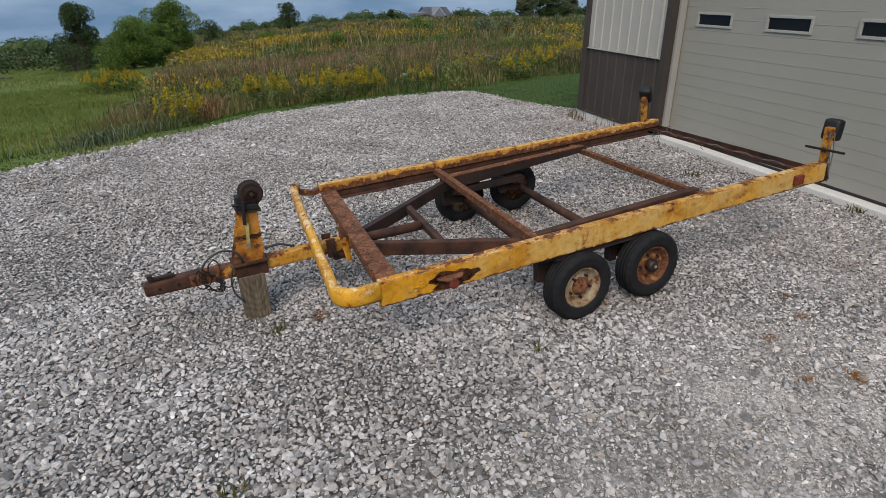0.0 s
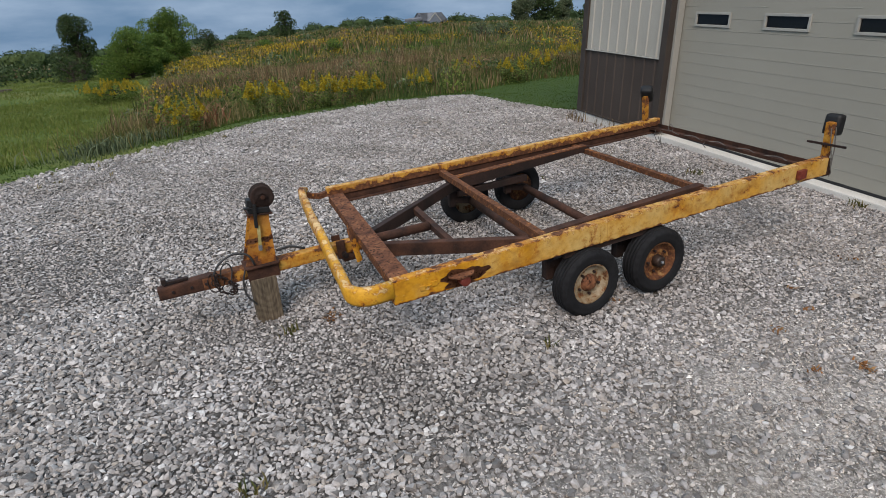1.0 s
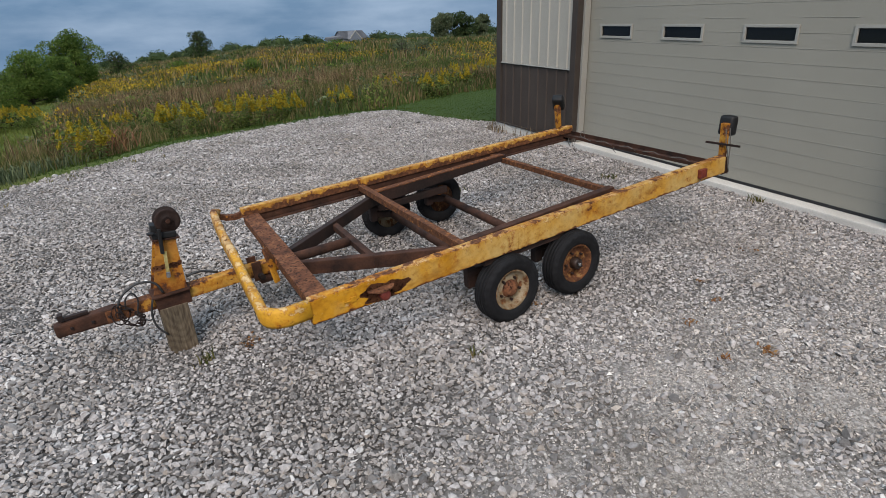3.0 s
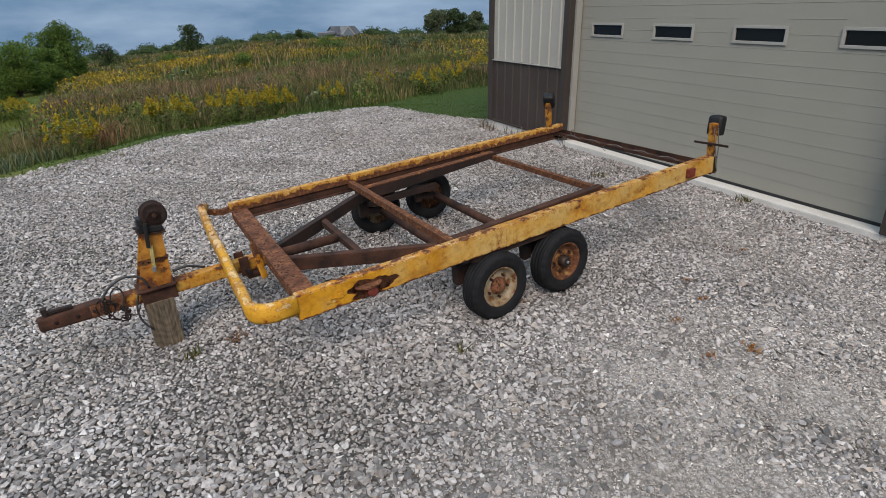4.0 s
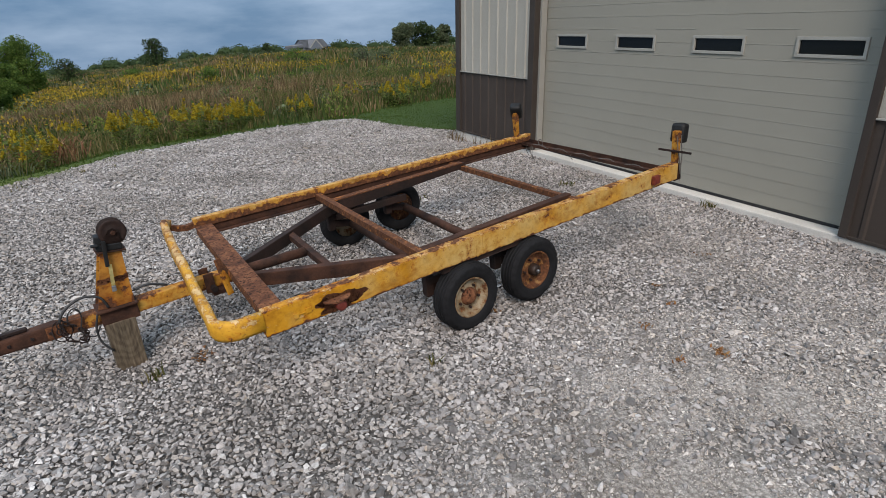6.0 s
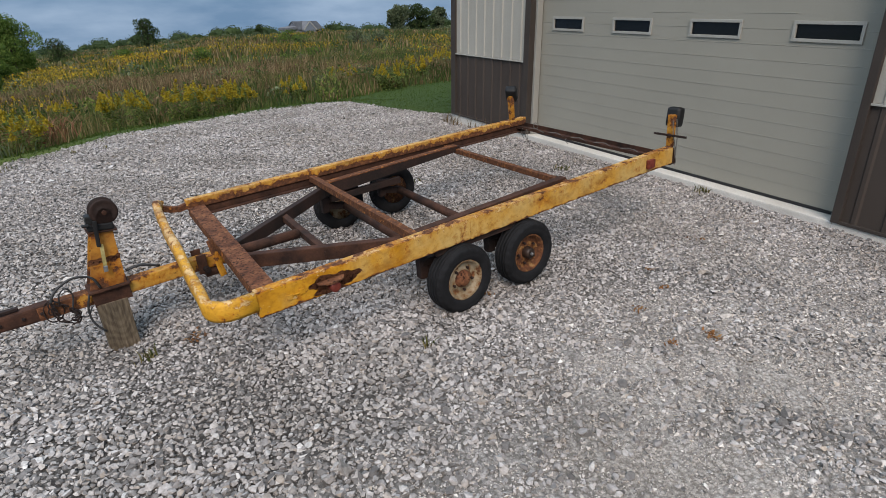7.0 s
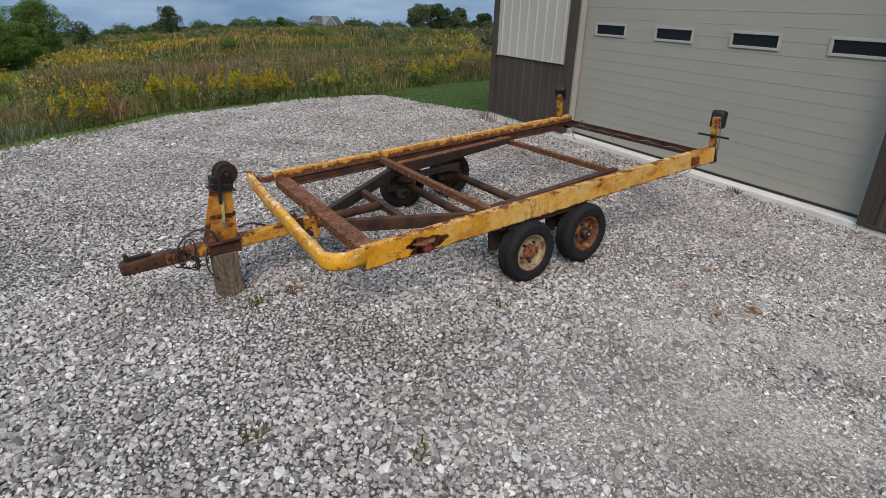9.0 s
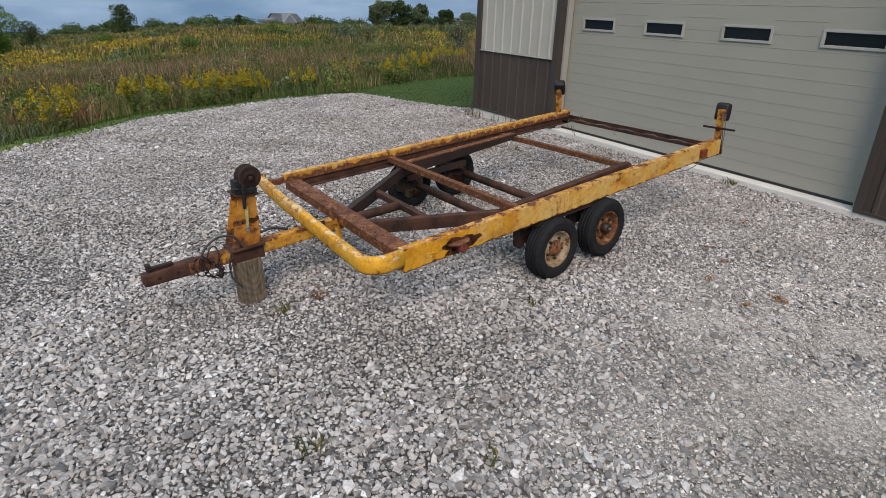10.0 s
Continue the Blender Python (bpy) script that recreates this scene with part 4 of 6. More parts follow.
tq("strap", boxes(((-1.772, CV - 0.084, 0.02), (-1.754, CV - 0.080, 0.14)), bevel=0.001), simple("olive_strap", (0.22, 0.18, 0.06), (0.36, 0.30, 0.12), 20, 0.9), post, "olive webbing strap", lean=True)
tq("hook", boxes(((-1.774, CV - 0.09, -0.012), (-1.752, CV - 0.078, 0.022)), bevel=0.005), M_steel, post, "bright steel strap hook", lean=True)

# rear guide posts and their lamps
def guide_post(u, v, lean, label, drop, lamp_turn, lift=0.132, tip=8):
    bm = bmesh.new()
    box(bm, (-0.021, -0.027, -drop), (0.021, 0.027, 0.235), 0.004)
    for x in bm.verts:
        x.co.y *= 0.72 + 1.2 * max(0.0, x.co.z)
        if x.co.z > 0.1:
            x.co.x += lean * (x.co.z - 0.1)
    p = tq("guide_post", bm, M_tongue, label=label)
    p.matrix_local = pose(u, v, 0)
    bm = bmesh.new()
    box(bm, (-0.02, -0.056, 0.0), (0.065, 0.056, 0.150), 0.026)
    lamp = part("tail_lamp", bm, M_black, p, "black tail lamp housing", True)
    lamp.matrix_local = pose(0.040 + lean * 0.1, 0.022, lift, 0, tip, lamp_turn)
    bm = bmesh.new()
    box(bm, (0.064, -0.042, 0.018), (0.070, 0.042, 0.132), 0.002)
    part("lens", bm, M_lens, lamp, "dark red lens")
    return p


gp = guide_post(2.09, 0.05, 0.05, "yellow guide post stub, rusted, with a black lamp", 0.10, 0)
part("cross_pin", boxes(((-0.036, -0.150, 0.078), (-0.022, 0.125, 0.093)), bevel=0.002), M_rust_dark, gp)
gp2 = guide_post(2.07, W - 0.04, -0.12, "yellow guide post stub, rust-streaked, with a black lamp", 0.02, 35, 0.175, -35)
for pts in ([(-0.03, -0.03, 0.2), (-0.03, -0.04, 0.1), (0.0, -0.045, 0.0), (0.005, -0.045, -0.06), (0.03, -0.045, -0.13), (0.012, -0.045, -0.15)], [(0.02, -0.03, 0.2), (0.03, -0.04, 0.05), (0.015, -0.045, -0.1)]):
    part("wire", pipe(pts, 0.004, 6), M_wire_grey, gp)
part("post_bracket", boxes(((-0.045, -0.034, -0.135), (0.045, -0.020, -0.02)), ((-0.03, -0.030, -0.15), (0.06, 0.022, -0.136)), bevel=0.004), M_rust, gp)
# side markers
tp("side_marker", boxes(((1.72, -0.030, -0.095), (1.80, -0.001, -0.030)), bevel=0.006), M_red, label="faded red side marker")
bm = bmesh.new()
wear = random.Random(9)
outline = []
for k in range(44):
    a = 2 * math.pi * k / 44
    grow = 1 + 0.16 * math.sin(3 * a + 1) + 0.10 * math.sin(7 * a) + wear.uniform(-0.07, 0.07)
    outline.append((-0.875 + 0.135 * grow * math.cos(a), max(-0.1285, min(-0.016, -0.078 + 0.052 * grow * math.sin(a)))))
q = [bm.verts.new((a, -0.0022, b)) for a, b in outline]
bm.faces.new(q)
bmesh.ops.solidify(bm, geom=list(bm.faces), thickness=0.002)
tp("rust_patch", bm, M_rust_plate, label="ragged patch of bare brown rust")
bm = bmesh.new()
half = [(-0.895 + 0.075 * math.cos(a), -0.002 - 0.055 * math.sin(a), 0) for a in np.linspace(0, math.pi, 13)]
top = [bm.verts.new((x, y, -0.052)) for x, y, z in half]
low = [bm.verts.new((x, y, -0.060)) for x, y, z in half]
bm.faces.new(top)
bm.faces.new(low[::-1])
for k in range(13):
    bm.faces.new((top[k], low[k], low[(k + 1) % 13], top[(k + 1) % 13]))
bmesh.ops.recalc_face_normals(bm, faces=bm.faces)
mk = tp("marker_bracket", bm, M_rust_plate, label="rusted half-round bracket")
tp("side_marker", lathe(bmesh.new(), [(-0.046, 0.022), (-0.043, 0.028), (-0.003, 0.032)], 20, Matrix.Translation((-0.885, 0, -0.088))), M_red, mk, "faded orange-red reflector", True)
for k, (a, b) in enumerate([((-1.13, -0.088), (-1.10, -0.058)), ((-1.065, -0.080), (-1.035, -0.050)), ((-1.10, -0.072), (-1.065, -0.066))]):
    tp("weld_lug", boxes(((a[0], -0.007, a[1]), (b[0], -0.0005, b[1])), bevel=0.003), M_rail)
for k, u0 in enumerate((0.02, 0.07)):
    tp("rail_strap", boxes(((u0, -0.004, -0.128), (u0 + 0.018, -0.0005, -0.012)), bevel=0.0015), M_rail)

# wires lying on the rear bar
tp("wire", pipe([(1.98 + 0.02 * math.sin(k * 1.3), 1.62 - 0.062 * k, -0.074 + 0.012 * math.sin(k * 0.7) ** 2) for k in range(23)], 0.0035, 6), M_wire_grey, label="grey lamp wire", smooth=True)
for k, (v0, drop) in enumerate(((1.66, 0.10), (1.60, 0.13), (1.575, 0.15), (1.05, 0.05))):
    tp("wire", pipe([(1.952, v0, -0.075), (1.945, v0 + 0.01, -0.075 - drop * 0.5), (1.955, v0 - 0.015, -0.075 - drop)], 0.003, 6), M_wire_grey, smooth=True)
tp("wire_coil", pipe([(1.985, 1.50 + 0.03 * math.cos(a), -0.035 + 0.03 * math.sin(a)) for a in np.linspace(0, 2 * math.pi, 15)], 0.004, 6), M_wire_grey, smooth=True)

# cables, hose and chain at the tongue
def flowing(pts, k=5):
    """A smooth run through the given points."""
    P = [Vector(p) for p in pts]
    P = [P[0] * 2 - P[1]] + P + [P[-1] * 2 - P[-2]]
    out = []
    for a, b, c, d in zip(P, P[1:], P[2:], P[3:]):
        for i in range(k):
            t = i / k
            out.append(tuple(0.5 * (2 * b + (c - a) * t + (2 * a - 5 * b + 4 * c - d) * t * t + (3 * b - a - 3 * c + d) * t ** 3)))
    return out + [tuple(P[-2])]


tp("wire", pipe(flowing([(1.74, -0.02, -0.10), (1.68, -0.025, -0.128), (1.55, -0.022, -0.150), (1.44, -0.012, -0.148), (1.36, -0.004, -0.135)]), 0.0032, 6), M_wire_grey, label="thin grey wire to the side marker", smooth=True)
tq("wiring", pipe(flowing([(-2.02, CV - 0.05, -0.16), (-2.03, CV - 0.055, -0.10), (-1.99, CV - 0.05, -0.045), (-1.92, CV - 0.045, -0.012), (-1.86, CV - 0.05, -0.015), (-1.82, CV - 0.058, -0.04), (-1.80, CV - 0.06, -0.10)]), 0.0068, 8), M_cable, label="looped black wiring", smooth=True)
tq("wiring", pipe(flowing([(-1.66, CV - 0.03, -0.055), (-1.58, CV - 0.03, -0.05), (-1.49, CV - 0.03, -0.085)]), 0.0075, 8), M_cable, smooth=True)
tq("wiring", pipe(flowing([(-1.86, CV - 0.055, -0.12), (-1.885, CV - 0.06, -0.20), (-1.88, CV - 0.065, -0.28), (-1.84, CV - 0.075, -0.345)]), 0.006, 8), M_cable, smooth=True)
tq("wiring", pipe(flowing([(-2.00, CV - 0.05, -0.13), (-1.985, CV - 0.06, -0.07), (-1.95, CV - 0.055, -0.05), (-1.93, CV - 0.05, -0.10), (-1.95, CV - 0.055, -0.19), (-1.90, CV - 0.06, -0.235), (-1.865, CV - 0.055, -0.19)]), 0.0042, 8), M_cable, smooth=True)
tq("hitch_ring", pipe([(-2.03 + 0.045 * math.cos(a), CV - 0.045 - 0.012 * math.sin(2 * a), -0.155 + 0.058 * math.sin(a)) for a in np.linspace(0, 2 * math.pi, 21)], 0.0036, 6), M_rust_dark, smooth=True)
rng = random.Random(4)
chain_pts = [(-2.03, CV - 0.05, -0.10), (-2.04, CV - 0.055, -0.16), (-2.0, CV - 0.06, -0.21), (-1.95, CV - 0.058, -0.24), (-1.93, CV - 0.056, -0.20), (-1.96, CV - 0.05, -0.16)]
for i, (a, b) in enumerate(zip(chain_pts * 2, chain_pts[1:] + chain_pts)):
    a, b = Vector(a), Vector(b)
    for k in range(2):
        c = a.lerp(b, (k + 0.5) / 2) + Vector((rng.uniform(-0.01, 0.01), rng.uniform(-0.01, 0), rng.uniform(-0.01, 0.01)))
        d = (b - a).normalized()
        side = d.cross(Vector((0, 1, 0) if k else (0, 0.5, 0.8))).normalized()
        ring = [c + d * (0.017 * math.cos(t)) + side * (0.010 * math.sin(t)) for t in np.linspace(0, 2 * math.pi, 11)]
        tq("chain_link", pipe(ring, 0.0035, 6), M_rust_dark)

# timber block under the tongue
tip = T @ Vector((-1.755, CV, -0.196))
block = part("timber_block", boxes(((-0.075, -0.045, -0.012), (0.075, 0.045, tip.z - float(pad_z(tip.x, tip.y)))), bevel=0.005), M_wood)
block.matrix_world = Matrix.Translation((tip.x, tip.y - 0.02, float(pad_z(tip.x, tip.y)))) @ pose(0, 0, 0, 0, -2.5, 6)
tagged(block, "weathered grey timber block propping up the tongue", "timber block")

# ---- plants and distance ----
def polar(az, r):
    return CX + r * math.sin(radians(az)), CY + r * math.cos(radians(az))


def tri_mesh(name, V, F, mat):
    """A mesh of triangles from arrays of places (n, 3) and corners (m, 3)."""
    me = bpy.data.meshes.new(name)
    V, F = np.ascontiguousarray(V, np.float32), np.ascontiguousarray(F, np.int32)
    me.vertices.add(len(V))
    me.vertices.foreach_set("co", V.ravel())
    me.loops.add(F.size)
    me.loops.foreach_set("vertex_index", F.ravel())
    me.polygons.add(len(F))
    me.polygons.foreach_set("loop_start", np.arange(0, F.size, F.shape[1], dtype=np.int32))
    me.update(calc_edges=True)
    me.validate()
    me.shade_flat()
    me.materials.append(mat)
    return me


def blades(rng, x, y, z, height, width, lean, tip=0.0):
    """Bent blades: two stacked triangles' worth of quad and tip for each root."""
    n = len(x)
    a = rng.uniform(0, 2 * np.pi, n)
    b = rng.uniform(0, 2 * np.pi, n)
    h = height * rng.uniform(0.6, 1.25, n)
    w = width * rng.uniform(0.6, 1.3, n)
    l = lean * rng.uniform(0.2, 1.3, n) * h
    dx, dy = np.cos(a) * w / 2, np.sin(a) * w / 2
    lx, ly = np.cos(b) * l, np.sin(b) * l
    root = np.stack([x, y, z], 1)
    side = np.stack([dx, dy, 0 * dx], 1)
    mid = root + np.stack([lx * 0.3, ly * 0.3, h * 0.55], 1)
    top = root + np.stack([lx, ly, h * (1 - 0.25 * np.abs(lean))], 1)
    V = np.stack([root - side, root + side, mid + side * 0.8, mid - side * 0.8, top], 1).reshape(-1, 3)
    k = np.arange(n)[:, None] * 5
    F = np.concatenate([k + [0, 1, 2], k + [0, 2, 3], k + [3, 2, 4]], 0)
    return V, F


def scatter(rng, n, az0, az1, r0, r1, power=1.0):
    az = rng.uniform(az0, az1, n)
    u = rng.uniform(0, 1, n) ** power
    r = np.sqrt(r0 * r0 + (r1 * r1 - r0 * r0) * u)
    return CX + r * np.sin(np.radians(az)), CY + r * np.cos(np.radians(az)), az, r


def inside_building(x, y, margin=0.25):
    q = np.array(B.inverted())
    lx = q[0, 0] * x + q[0, 1] * y + q[0, 3]
    ly = q[1, 0] * x + q[1, 1] * y + q[1, 3]
    return (lx > FX - margin) & (ly < WL + 0.1)


# where the meadow begins, as a distance by bearing
MEADOW = ([-30, -9, -5, -1, 4, 10, 16, 22, 28, 36, 50], [8.5, 8.5, 9.5, 11.5, 11.7, 12.4, 13.3, 15.2, 17.3, 19.0, 20.0])


# how far the gravel reaches on each bearing
REACH_AZ = np.arange(-30.0, 50.0, 1.0)
_r = np.arange(4.0, 16.0, 0.05)
REACH = np.array([max([4.0] + [float(q) for q in _r[edge_distance(CX + _r * math.sin(radians(a)), CY + _r * math.cos(radians(a))) < 0]]) for a in REACH_AZ])


def meadow_start(az):
    return np.maximum(np.interp(az, *MEADOW), np.interp(az, REACH_AZ, REACH) + 1.05)


def in_meadow(az, r):
    """Whether a place lies in the meadow and not on the mown slope beside it."""
    return az > np.interp(r, [8, 16, 25, 50, 95, 300], [-9.6, -6.6, -4.3, -2.3, -1.0, -0.8]) + 0.35 * np.sin(r / 2.1) + 0.2 * np.sin(r / 0.7)


def lawn():
    rng = np.random.default_rng(11)
    x, y, az, r = (np.concatenate(p) for p in zip(scatter(rng, 130000, -24, 46, 7.0, 30.0, 1.35), scatter(rng, 60000, -28, 0, 22.0, 75.0, 1.2)))
    d = edge_distance(x, y)
    ok = (d > 0.0) & ((r < meadow_start(az) + 1.0) | ~in_meadow(az, r)) & ~inside_building(x, y)
    x, y, az, r = x[ok], y[ok], az[ok], r[ok]
    z = ground_z(x, y)
    rough = 0.35 * np.clip((-2 - az) / 6, 0, 1) * np.clip((10 - r) / 3 + 0.8, 0, 1) * (d[ok] > 0.9)
    rough = np.maximum(rough, np.clip(1.0 - (meadow_start(az) - r) / 0.4, 0, 1) * 0.45)
    V, F = blades(rng, x, y, z - 0.01, 0.034 + (0.10 + 0.14 * (az < -2)) * rough * (0.4 + 0.6 * (wave(x, y, 1.1) > 0)), 0.009 + 0.0006 * r, 0.6)
    dry = np.repeat((az < -3.0 + rng.normal(0, 0.8, len(az))) & (d[ok] > 0.95 + rng.normal(0, 0.12, len(az))), 3)
    dry = np.concatenate([dry[::3]] * 3)
    for nm, mat, pick, lab in (("lawn_grass", M_lawn, ~dry, "short green lawn grass along the gravel"), ("rough_lawn", M_lawn_dry, dry, "longer yellow-green grass of the rough lawn")):
        used, f = np.unique(F[pick], return_inverse=True)
        ob = new(nm, tri_mesh(nm, V[used], f.reshape(-1, 3), mat))
        tagged(ob, lab, "grass", kind="stuff")


lawn()


# goldenrod clumps along the front: bearing, distance, spread, height, stems
FRONT = [(-7.0, 26.5, 1.25, 0.80, 110), (-2.6, 11.7, 0.44, 0.66, 34), (0.7, 19.0, 0.4, 0.6, 20), (5.2, 13.0, 0.46, 0.70, 40), (10.2, 13.1, 0.44, 0.66, 38), (13.2, 14.1, 0.36, 0.68, 30), (14.8, 14.6, 0.30, 0.70, 26),
         (19.4, 16.2, 0.40, 0.64, 20), (31.0, 20.0, 0.6, 0.72, 34), (34.0, 23.5, 0.9, 0.75, 50), (28.6, 17.8, 0.55, 0.70, 30), (24.0, 19.5, 0.5, 0.62, 18)]


def meadow(name, n, r0, r1, height, width, mat, label, seed, cut, scale, power=1.0, az0=-14, az1=44):
    rng = np.random.default_rng(seed)
    x, y, az, r = scatter(rng, n, az0, az1, r0, r1, power)
    clear = np.ones(n, bool)
    for a0, q, s, _h, _n in FRONT:
        cx, cy = polar(a0, q - 0.15)
        clear &= (np.hypot(x - cx, y - cy) > 0.72 * s) | (rng.uniform(0, 1, n) < 0.12)
    ok = clear & in_meadow(az, r) & (r > meadow_start(az) + rng.uniform(-0.15, 0.6, n)) & ~inside_building(x, y) & (wave(x, y, scale, seed) + rng.normal(0, 0.45, n) > cut)
    x, y, az, r = x[ok], y[ok], az[ok], r[ok]
    h = height * (1 + 0.25 * wave(x, y, 2.2, seed)) * np.clip(0.35 + (r - meadow_start(az)) / 3.0, 0.35, 1)
    V, F = blades(rng, x, y, ground_z(x, y) - 0.02, h, width * (1 + np.maximum(r - 16, 0) / 12), 0.27)
    ob = new(name, tri_mesh(name, V, F, mat))
    return tagged(ob, label, "grass", kind="stuff")


meadow("meadow_grass", 46000, 11, 32, 0.50, 0.018, M_tall, "tall green and straw meadow grass", 21, -0.9, 4.0)
meadow("dry_grass", 60000, 12, 34, 0.66, 0.018, M_dry, "brown seed-headed dry grass", 22, 0.05, 3.4)
meadow("weed_growth", 60000, 11, 34, 0.45, 0.045, M_weed, "leafy green meadow weeds", 23, -0.1, 2.8)
meadow("far_meadow_grass", 70000, 30, 190, 0.60, 0.03, M_tall, "tall meadow grass on the rise", 24, -0.8, 9.0)
meadow("far_dry_grass", 60000, 30, 180, 0.62, 0.03, M_dry, "brown dry grass on the rise", 25, 0.15, 8.0)
meadow("far_weed_growth", 60000, 30, 200, 0.55, 0.05, M_weed, "leafy green weeds on the rise", 26, -0.2, 7.0)


def tufts(name, spots, height, width, lean, mat, label, seed):
    """Tussocks of long blades at (bearing, distance, blades, spread)."""
    rng = np.random.default_rng(seed)
    V, F, base = [], [], 0
    for a, q, n, spread in spots:
        cx, cy = polar(a, q)
        x, y = cx + rng.normal(0, spread, n), cy + rng.normal(0, spread, n)
        v, f = blades(rng, x, y, ground_z(x, y) - 0.01, height, width, lean)
        V.append(v)
        F.append(f + base)
        base += len(v)
    return tagged(new(name, tri_mesh(name, np.concatenate(V), np.concatenate(F), mat)), label, "grass", kind="stuff")


M_stalk = island_material("fallen_stalks", [(0, (0.075, 0.032, 0.018)), (0.6, (0.15, 0.068, 0.035)), (1, (0.24, 0.15, 0.085))])
tufts("fallen_stalks", [(-2.2, 13.0, 90, 0.25), (-1.2, 13.2, 110, 0.28), (-3.2, 13.0, 50, 0.25), (-0.4, 13.0, 40, 0.18)], 0.70, 0.020, 0.85, M_stalk, "reddish-brown fallen weed stalks at the meadow edge", 301)
tufts("tussocks", [(-9.3, 10.0, 110, 0.22), (-8.6, 10.2, 110, 0.25), (-5.8, 10.9, 120, 0.25), (-5.0, 11.3, 90, 0.2), (-11.5, 9.6, 60, 0.25), (-7.4, 11.6, 90, 0.3)], 0.26, 0.018, 0.8, M_leaf_grey, "dark grey-green tussocks beside the gravel", 302)
tufts("straw_grass", [(-6.6, 11.4, 160, 0.45), (-4.4, 12.6, 160, 0.45), (-8.0, 11.2, 140, 0.5), (-3.4, 14.5, 120, 0.5), (-5.4, 15.5, 160, 0.8)], 0.42, 0.014, 0.45, M_tall, "straw-coloured seeding grass beside the lawn", 303)


def plume_mesh(rng, n, spread, height, flower=0.5):
    """Goldenrod: leafy stems with arching yellow plumes. Returns blades and petals as arrays."""
    ang, rad = rng.uniform(0, 2 * np.pi, n), spread * np.sqrt(rng.uniform(0, 1, n))
    sx, sy = np.cos(ang) * rad, np.sin(ang) * rad
    h = height * rng.uniform(0.7, 1.1, n) * (1 - 0.25 * (rad / spread) ** 2)
    lean = rng.uniform(0, 0.22, n)
    out = ang + rng.normal(0, 0.5, n)
    leaf_t = rng.uniform(0.05, 0.94, (n, 20))
    la = rng.uniform(0, 2 * np.pi, (n, 20))
    px = (sx[:, None] + np.cos(out)[:, None] * lean[:, None] * h[:, None] * leaf_t).ravel()
    py = (sy[:, None] + np.sin(out)[:, None] * lean[:, None] * h[:, None] * leaf_t).ravel()
    pz = (h[:, None] * leaf_t).ravel()
    la = la.ravel()
    ll = 0.10 * rng.uniform(0.6, 1.3, len(la))
    P = np.stack([px, py, pz], 1)
    D = np.stack([np.cos(la), np.sin(la), rng.uniform(-0.3, 0.5, len(la))], 1) * ll[:, None]
    S = np.stack([-np.sin(la), np.cos(la), 0 * la], 1) * 0.019
    V1 = np.stack([P - S * 0.3, P + D * 0.5 - S, P + D, P + D * 0.5 + S], 1).reshape(-1, 3)
    k = np.arange(len(P))[:, None] * 4
    F1 = np.concatenate([k + [0, 1, 2], k + [0, 2, 3]], 0)
    m = 110
    t = rng.uniform(0, 1, (n, m))
    fa = out[:, None] + rng.normal(0, 0.9, (n, m))
    rr = 0.085 * t * rng.uniform(0.3, 1.3, (n, m))
    keep = (rng.uniform(0, 1, n) < flower)[:, None] & np.ones((n, m), bool)
    fx = (sx + np.cos(out) * lean * h)[:, None] + np.cos(fa) * rr
    fy = (sy + np.sin(out) * lean * h)[:, None] + np.sin(fa) * rr
    fz = h[:, None] * (1.05 - 0.26 * t)
    Q = np.stack([fx, fy, fz], -1)[keep]
    s = 0.0135 * rng.uniform(0.7, 1.4, len(Q))[:, None]
    c = rng.normal(0, 1, (len(Q), 3, 3))
    c /= np.linalg.norm(c, axis=2, keepdims=True)
    V2 = (Q[:, None, :] + c * s[:, None, :] * 1.6).reshape(-1, 3)
    F2 = np.arange(len(Q) * 3).reshape(-1, 3)
    return V1, F1, V2, F2


def goldenrod(az, r, spread, height, n, label, seed, flower=0.62):
    rng = np.random.default_rng(seed)
    x, y = polar(az, r)
    V1, F1, V2, F2 = plume_mesh(rng, n, spread, height, flower)
    ob = empty("goldenrod_clump", Matrix.Translation((x, y, float(ground_z(x, y)) - 0.02)), label, "wildflower", group="goldenrod along the meadow")
    for nm, V, F, mat in (("foliage", V1, F1, M_gold_leaf), ("bloom", V2, F2, M_gold)):
        q = new(nm, tri_mesh(nm, V, F, mat))
        q.parent = ob
        tagged(q, kind="stuff")
    return ob


for i, (a, r, s, h, n) in enumerate(FRONT):
    goldenrod(a, r, s * 0.85, h * 1.1, int(n * 1.3), "clump of yellow goldenrod in bloom at the meadow edge", 40 + i)


